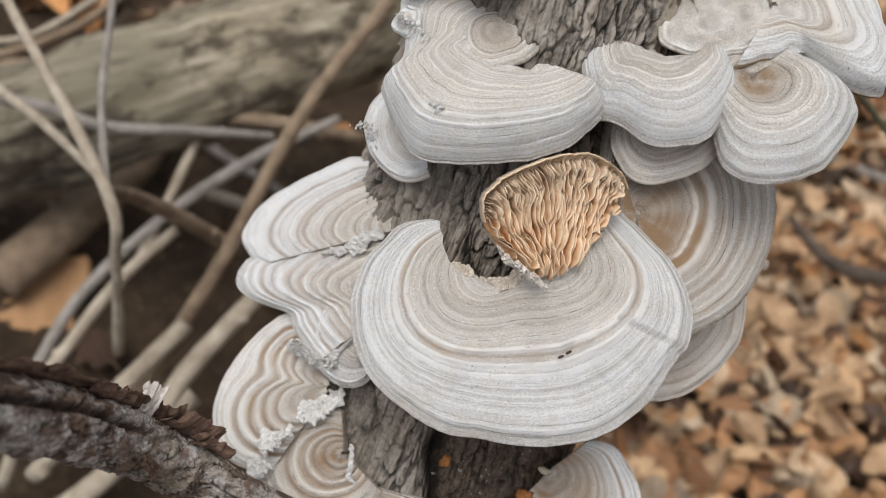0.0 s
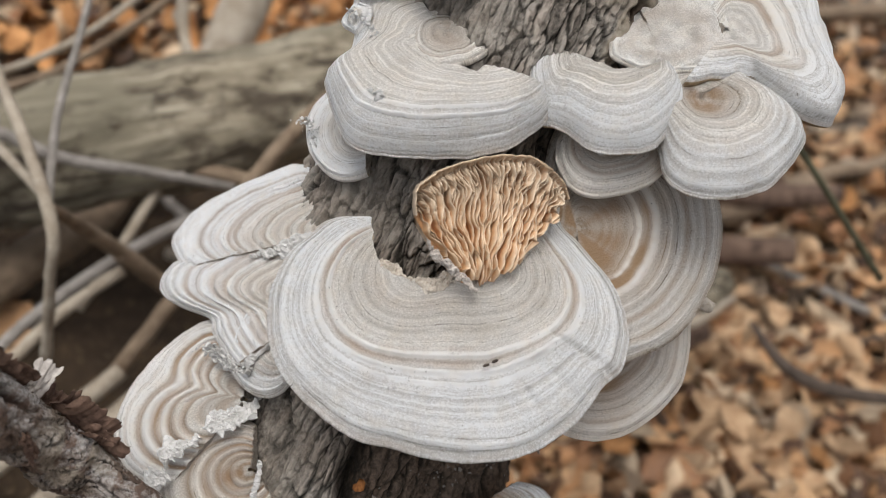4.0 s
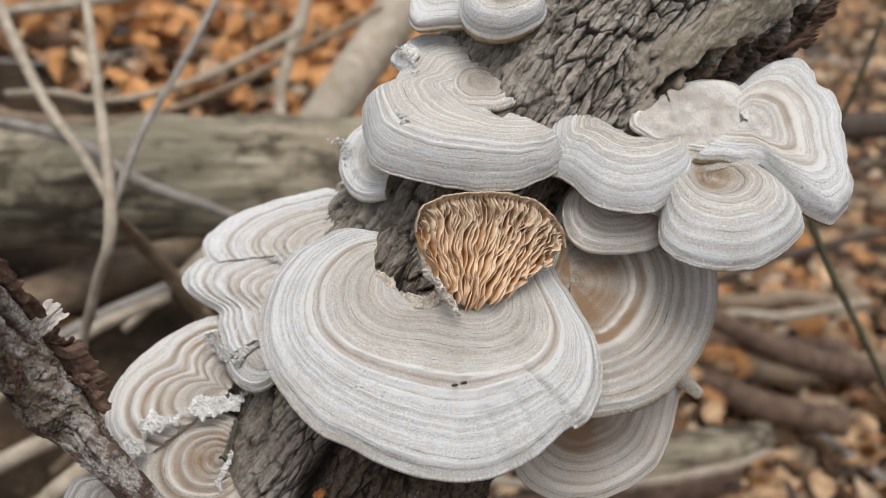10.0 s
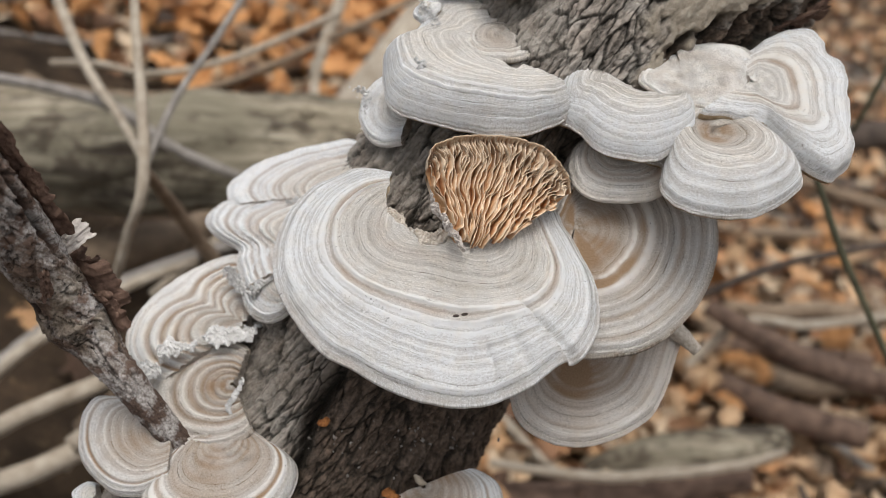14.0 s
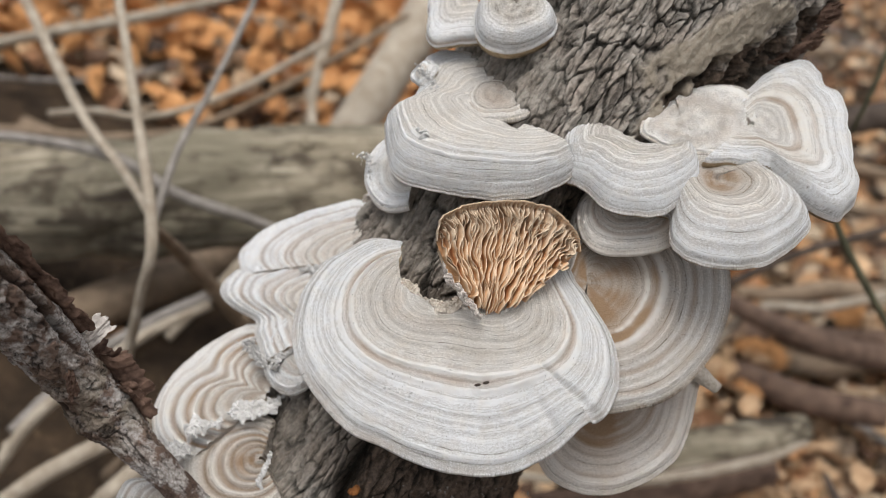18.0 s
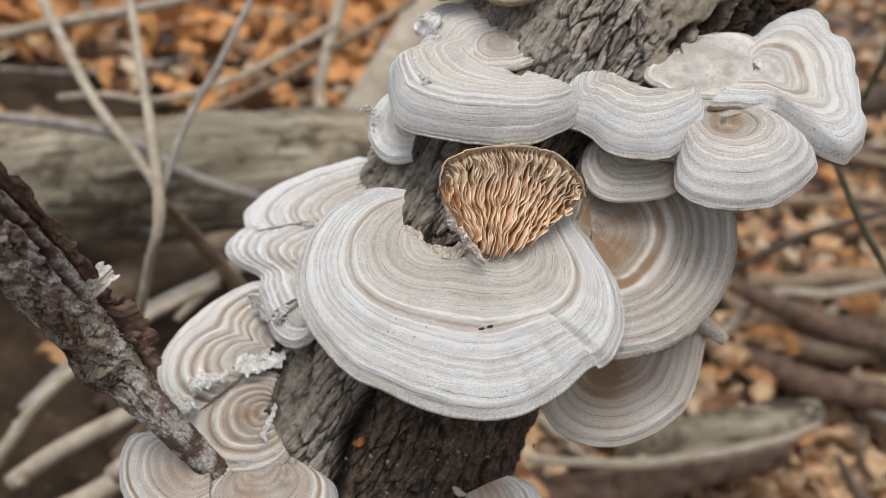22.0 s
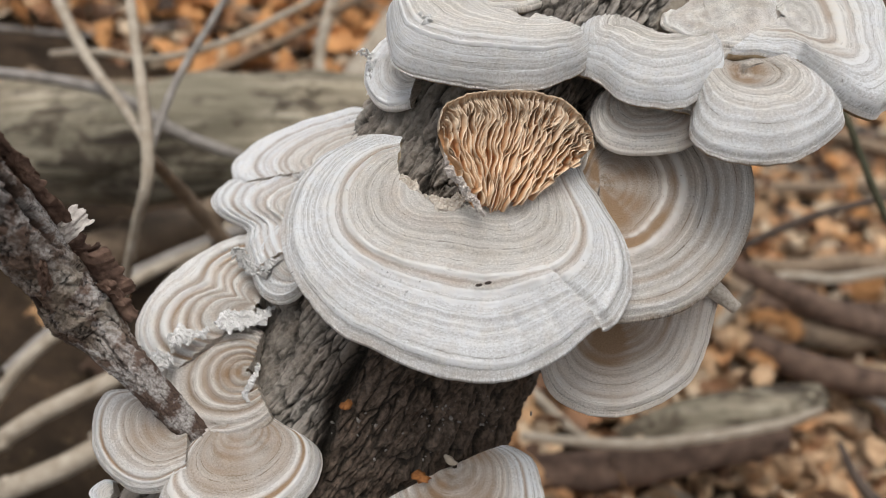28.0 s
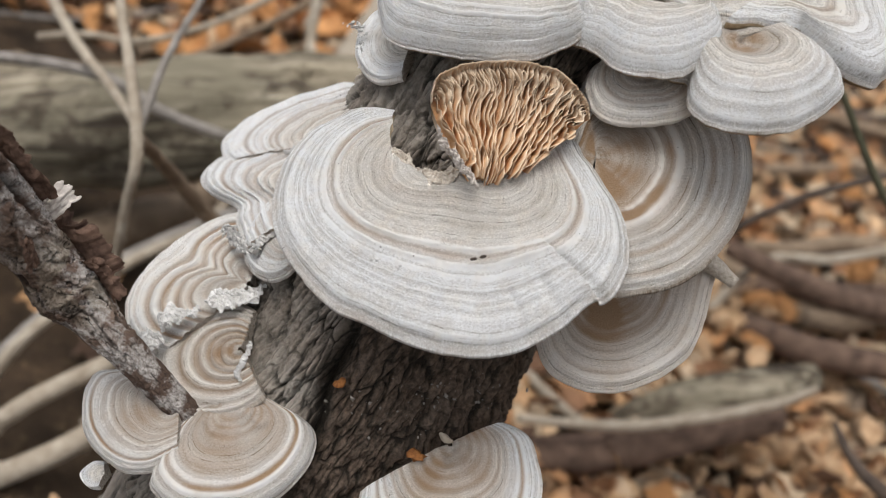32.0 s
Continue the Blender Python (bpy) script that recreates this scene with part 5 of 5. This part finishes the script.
fluff("crumbled white fungus flesh between two brackets", ((-0.0362, 0.1509, 0.2884), (-0.0326, 0.1488, 0.2866), (-0.0259, 0.1398, 0.2886)), 0.0022, 0.0012, 501, sunk=0.0003)
crumbs("white_crumbs", "white crumbs in the torn flesh between two brackets", "crumbs", ((-0.0362, 0.1509, 0.2884), (-0.0326, 0.1488, 0.2864), (-0.0259, 0.1398, 0.2883)), 0.0012, 160, (0.0001, 0.0005), PULP, 502)
fluff("torn white felt along the seam of two stepped brackets", ((-0.0060, 0.1580, 0.3078), (-0.0110, 0.1592, 0.3062), (-0.0165, 0.1612, 0.3040), (-0.0222, 0.1636, 0.3018)), 0.0022, 0.0008, 505, up=(-0.4, -0.3, 0.86), sunk=0.0002)
fluff("torn white felt where a drooping lobe meets its bracket", ((-0.0295, 0.1432, 0.2882), (-0.0262, 0.1424, 0.2902), (-0.0230, 0.1420, 0.2920), (-0.0203, 0.1421, 0.2929)), 0.0013, 0.0007, 508, up=(-0.35, -0.5, 0.8), sunk=0.0002)
crumbs("white_crumbs", "white crumbs on the shelf's ragged edge", "crumbs", ((0.0106, 0.1762, 0.3497), (0.0128, 0.1738, 0.3482), (0.0150, 0.1700, 0.3462)), 0.0007, 90, (0.0001, 0.0005), PULP, 509)
fluff("torn white fibres along a bracket seam", ((-0.0264, 0.1423, 0.2788), (-0.0299, 0.1401, 0.2781), (-0.0343, 0.1383, 0.2782), (-0.0393, 0.1367, 0.2778)), 0.0030, 0.0005, 511, sunk=0.0005)
fluff("torn white fibres between two ringed brackets", ((-0.0403, 0.1358, 0.2763), (-0.0437, 0.1343, 0.2758), (-0.0474, 0.1329, 0.2756), (-0.0490, 0.1317, 0.2736)), 0.0040, 0.0005, 514, sunk=0.0005)
fluff("thin white fibres on the edge of a ringed bracket", ((-0.0490, 0.1315, 0.2734), (-0.0514, 0.1304, 0.2716), (-0.0553, 0.1297, 0.2706)), 0.0028, 0.0005, 517, sunk=0.0005)
crumbs("white_crumbs", "white crumbs on the small bracket at the trunk edge", "crumbs", ((-0.0043, 0.1705, 0.3298), (-0.0025, 0.1694, 0.3280), (-0.0004, 0.1645, 0.3195), (0.0063, 0.1629, 0.3192)), 0.0008, 120, (0.0001, 0.0005), PULP, 521)
crumbs("white_crumbs", "white crumbs lying on the wavy shelf", "crumbs", ((0.0109, 0.1517, 0.3428), (0.0144, 0.1504, 0.3406), (0.0186, 0.1491, 0.3388)), 0.0006, 30, (0.0003, 0.0008), PULP, 531)
crumbs("white_crumbs", "bright crumbs on the weathered crust beside the trunk", "crumbs", ((0.0665, 0.1535, 0.3380), (0.0696, 0.1537, 0.3386), (0.0744, 0.1512, 0.3346), (0.0807, 0.1510, 0.3348)), 0.0009, 60, (0.0001, 0.0006), PULP, 541)
crumbs("bark_crumbs", "pale crumbs and crust stuck to the damp bark", "crumbs", ((-0.0059, 0.1186, 0.2636), (0.0038, 0.1228, 0.2585), (0.0141, 0.1252, 0.2581), (0.0221, 0.1283, 0.2589)), 0.0065, 150, (0.00005, 0.00042), STICK_GREY, 551)
crumbs("cap_crumbs", "tan debris specks on the broad bracket", "crumbs", ((0.0042, 0.1119, 0.3018), (0.0056, 0.1127, 0.3033), (0.0070, 0.1114, 0.3008)), 0.0012, 26, (0.00005, 0.0003), PULP, 561)
fluff("crumbly cream flesh along the gilled bracket's broken side", ((0.0152, 0.1290, 0.3222), (0.0171, 0.1272, 0.3184), (0.0193, 0.1257, 0.3150), (0.0213, 0.1245, 0.3122), (0.0232, 0.1241, 0.3109)), 0.0013, 0.0008, 571, FLAKE_PALE, "root_flesh", (0.04, -0.8, 0.6))
fluff("grey-brown crust at the root of the broad bracket", ((0.0056, 0.1347, 0.3151), (0.0070, 0.1325, 0.3131), (0.0106, 0.1309, 0.3121), (0.0153, 0.1294, 0.3122), (0.0194, 0.1291, 0.3125)), 0.0022, 0.00035, 581, CRUST, "root_crust", (0.04, -0.6, 0.8))
stick("splinter", "thin pale wood splinter caught on the damp bark", "splinter", ((0.0005, 0.1259, 0.2682), (0.0009, 0.1244, 0.2655), (0.0011, 0.1228, 0.2628)), (0.0001, 0.0002, 0.0001), PULP, 591)
stick("twig_stub", "short pale stub sticking out under a bracket", "twig", ((0.0723, 0.1437, 0.2822), (0.0759, 0.1424, 0.2798), (0.0793, 0.1412, 0.2774), (0.0810, 0.1404, 0.2760)), (0.0030, 0.0022, 0.0017, 0.0014), CRUST, 592, bumps=0.2)
tagged(part("orange_jelly", lump(3, 0.0019, 0.45, 0.6), ORANGE), "small orange jelly-like fungus on the bark", "fungus").location = (0.0078, 0.1165, 0.2487)
tagged(part("orange_jelly", lump(5, 0.0013, 0.5, 0.6), ORANGE), "small amber lump on the bark beside the split", "fungus").location = (-0.0084, 0.1213, 0.2655)
stick("insect_hole", "tiny dark insect hole in the bracket's brown ring", "hole", ((0.0208, 0.1139, 0.3007), (0.0211, 0.1140, 0.3007), (0.0218, 0.1140, 0.3008), (0.0221, 0.1141, 0.3008)), (0.0001, 0.0003, 0.0003, 0.0001), STICK_DARK, 593)
stick("insect_hole", "tiny dark insect hole in the bracket's brown ring", "hole", ((0.0226, 0.1142, 0.3010), (0.0229, 0.1142, 0.3010), (0.0236, 0.1143, 0.3011), (0.0239, 0.1143, 0.3012)), (0.0001, 0.0003, 0.0003, 0.0001), STICK_DARK, 593)
stick("bark_chip", "pale lichen chip on the damp bark", "chip", ((0.0130, 0.1209, 0.2508), (0.0140, 0.1204, 0.2499), (0.0148, 0.1201, 0.2492), (0.0160, 0.1200, 0.2490)), (0.0003, 0.0009, 0.0008, 0.0003), STICK_PALE, 594)
fluff("torn shaggy dark bark hanging off the trunk's edge", ((0.0910, 0.1851, 0.3405), (0.0981, 0.1846, 0.3434), (0.1052, 0.1844, 0.3471), (0.1104, 0.1856, 0.3514), (0.1145, 0.1878, 0.3563)), 0.0035, 0.0030, 606, FLAKE, "torn_bark", (0.5, -0.75, 0.45))
fluff("crumbly pale edge where the ringed bracket meets bark", ((-0.0288, 0.1300, 0.2714), (-0.0297, 0.1275, 0.2691), (-0.0306, 0.1239, 0.2670), (-0.0302, 0.1226, 0.2656)), 0.0010, 0.0006, 601, PULP)



# ---- scattered fallen branches and twigs on the ground ----
def scatter_sticks():
    rng = np.random.default_rng(21)
    kinds = ((STICK_BROWN, "brown"), (STICK_GREY, "grey"), (STICK_DARK, "dark rotten"), (STICK_PALE, "pale dry"))
    for k in range(110):
        mat, word = kinds[k % 4]
        right = k % 3 != 0
        x0 = rng.uniform(0.05, 1.1) if right else rng.uniform(-0.9, 0.05)
        y0 = rng.uniform(0.45, 1.9) if right else rng.uniform(0.40, 1.5)
        turn = rng.normal(0.0, 0.5) if right else rng.uniform(-1.3, 1.3)
        length = rng.uniform(0.12, 0.5)
        rad = rng.uniform(0.0015, 0.004) if k % 4 else rng.uniform(0.006, 0.014)
        pts = []
        for u in np.linspace(-0.5, 0.5, 5):
            x = x0 + length * u * math.cos(turn) + rng.normal(0, 0.012)
            y = y0 + length * u * math.sin(turn) + rng.normal(0, 0.012)
            pts.append((x, y, float(ground_z(x, y)[0]) + rad + 0.012 + rng.uniform(0, 0.012)))
        big = rad > 0.005
        stick("fallen_branch" if big else "twig", word + (" fallen branch lying in the leaves" if big else " thin twig lying in the leaves"), "branch" if big else "twig", pts, (rad, rad, rad * 0.9, rad * 0.8, rad * 0.5), mat, 700 + k, "sticks lying over the litter", 12, knots=2 if k % 3 == 0 else 1)


scatter_sticks()


# ---- leaf litter ----
def leaf_mesh(k):
    rng = np.random.default_rng(100 + k)
    u, v = np.meshgrid(np.linspace(0, 1, 7), np.linspace(-1, 1, 5), indexing="ij")
    width = 0.36 * np.sin(np.pi * np.clip(u, 0.02, 0.98) ** 0.85) ** 0.8 * (1 + 0.14 * np.sin(u * 19 + k))
    x = u - 0.5
    y = v * width
    z = (0.10 + 0.25 * rng.random()) * np.abs(v) ** 1.5 * width * 2 * rng.choice([-1, 1]) + rng.uniform(-0.35, 0.35) * (u - 0.5) ** 2 + 0.05 * wobble(u * 3 + k, v * 2, k)
    return np.stack([x, y, z], -1)


def build_leaves():
    rng = np.random.default_rng(7)
    shapes = [leaf_mesh(k) for k in range(8)]
    idx = np.arange(35).reshape(7, 5)
    quad = np.stack([idx[:-1, :-1], idx[1:, :-1], idx[1:, 1:], idx[:-1, 1:]], -1).reshape(-1, 4)
    count = 22000
    far = rng.random(count) ** 1.6
    x = rng.uniform(-1, 1, count) * (0.45 + 2.2 * far)
    y = 0.1 + 3.2 * far + rng.uniform(-0.1, 0.25, count)
    thicket = (x < 0.02) & (y < 0.75)
    keep = ~thicket
    verts, quads = [], []
    for i in range(count):
        if not keep[i]:
            continue
        s = rng.uniform(0.014, 0.036)
        m = (Euler((rng.normal(0, 0.6), rng.normal(0, 0.6), rng.uniform(0, 6.28))).to_matrix())
        p = shapes[i % 8].reshape(-1, 3) @ np.array(m).T * s
        p = p + (x[i], y[i], float(ground_z(x[i], y[i])[0]) + rng.uniform(0.002, 0.022))
        quads.append(quad + 35 * len(verts))
        verts.append(p)
    ob = part("leaf_litter", mesh_of("leaf_litter", np.concatenate(verts), np.concatenate(quads)), LEAF)
    tagged(ob, "brown and tan dry curled leaves covering the woodland ground", "leaf litter", kind="stuff")
    # sparser litter all round the trunk
    verts, quads = [], []
    for i in range(5200):
        turn, far_off = rng.uniform(0, 2 * np.pi), 4.2 * np.sqrt(rng.random())
        px, py = far_off * math.cos(turn), 0.3 + far_off * math.sin(turn)
        if abs(px) < 0.45 + 0.7 * (py - 0.1) and 0.0 < py < 3.3:
            continue
        s = rng.uniform(0.03, 0.07)
        m = (Euler((rng.normal(0, 0.5), rng.normal(0, 0.5), rng.uniform(0, 6.28))).to_matrix())
        quads.append(quad + 35 * len(verts))
        verts.append(shapes[i % 8].reshape(-1, 3) @ np.array(m).T * s + (px, py, float(ground_z(px, py)[0]) + rng.uniform(0.003, 0.02)))
    ob = part("scattered_leaves", mesh_of("scattered_leaves", np.concatenate(verts), np.concatenate(quads)), LEAF)
    tagged(ob, "dry brown leaves scattered over the woodland floor", "leaf litter", kind="stuff")
    # drifts of brighter leaves: orange ones beyond the log, tan ones down the slope
    for name, label, material, count, mx, sx, my, sy, big in (
            ("leaf_drift", "drift of bright orange dry leaves behind the log", LEAF_ORANGE, 2600, -0.35, 0.30, 1.30, 0.24, 0.055),
            ("leaf_drift", "drift of tan dry leaves between fallen branches", LEAF_TAN, 200, 0.24, 0.10, 0.46, 0.10, 0.03),
            ("leaf_drift", "drift of pale tan dry leaves down the slope", LEAF_TAN, 110, 0.19, 0.12, 0.26, 0.12, 0.028)):
        verts, quads = [], []
        for i in range(count):
            px, py = rng.normal(mx, sx), rng.normal(my, sy)
            m = (Euler((rng.normal(0.7, 0.6), rng.normal(0, 0.6), rng.uniform(0, 6.28))).to_matrix())
            quads.append(quad + 35 * len(verts))
            verts.append(shapes[i % 8].reshape(-1, 3) @ np.array(m).T * rng.uniform(0.4 * big, big) + (px, py, float(ground_z(px, py)[0]) + rng.uniform(0.012, 0.04)))
        ob = part(name, mesh_of(name, np.concatenate(verts), np.concatenate(quads)), material)
        tagged(ob, label, "leaf litter", kind="stuff")


build_leaves()


# ---- single leaves on top of the litter ----
def build_single_leaves():
    kinds = ((LEAF, "curled brown dry leaf lying on the litter"), (LEAF_TAN, "pale tan dry leaf lying on the litter"), (LEAF_ORANGE, "orange-brown dry leaf lying on the litter"), (LEAF, "crumpled dead leaf lying on the litter"))
    models = []
    for k, (material, label) in enumerate(kinds):
        rng = np.random.default_rng(300 + k)
        u, v = np.meshgrid(np.linspace(0, 1, 25), np.linspace(-1, 1, 15), indexing="ij")
        width = 0.34 * np.sin(np.pi * np.clip(u, 0.01, 0.985) ** 0.85) ** 0.75 * (1 + 0.20 * np.sin(u * (17 + 3 * k) + k) * smooth(np.abs(v), 0.2, 1.0))
        vein = 0.012 * np.exp(-(v / 0.08) ** 2) + 0.006 * np.cos((u * 1.3 - np.abs(v) * 0.45) * 40) * smooth(np.abs(v), 0.05, 0.3)
        z = 0.30 * np.abs(v) ** 1.6 * width * (1 if k % 2 else -1) + rng.uniform(-0.5, 0.5) * (u - 0.5) ** 2 + 0.05 * rough(u * 4 + k, v * 3, 2, k) - vein
        ob = tagged(part("fallen_leaf", sheet("fallen_leaf", np.stack([u - 0.5, v * width, z], -1)), material), label, "leaf", "single leaves on the litter")
        end = np.array([-0.5, 0.0, float(z[0, 7])])
        part("stalk", sheet("stalk", tube((end + (0.03, 0, 0), end - (0.10, 0.01, -0.02), end - (0.22, -0.01, -0.01)), (0.012, 0.009, 0.011), 40 + k, 6, 0.03, 0.0), True), STICK_BROWN, ob)
        models.append(ob)
    for place, turn, size in (((-0.2113, 0.4130, 0.1050), 0.5, 0.062), ((-0.1810, 0.3651, 0.1000), 2.1, 0.036)):
        leaf = copy_thing(models[0], Matrix())
        leaf.matrix_basis = Matrix.LocRotScale(place, Euler((0.25, -0.1, turn)), (size, size, size))
    rng = np.random.default_rng(77)
    places = [(rng.uniform(0.10, 0.62), rng.uniform(0.32, 1.05)) for _ in range(130)] + [(rng.uniform(-0.6, 0.1), rng.uniform(0.85, 1.5)) for _ in range(54)]
    for i, (x, y) in enumerate(places):
        size = rng.uniform(0.022, 0.042)
        z = float(ground_z(x, y)[0]) + 0.022 + 0.2 * size
        m = Matrix.LocRotScale((x, y, z), Euler((rng.normal(0, 0.4), rng.normal(0, 0.4), rng.uniform(0, 6.28))), (size, size, size))
        if i < len(models):
            models[i].matrix_basis = m
        else:
            leaf = copy_thing(models[i % len(models)], Matrix())
            leaf.matrix_basis = m


build_single_leaves()
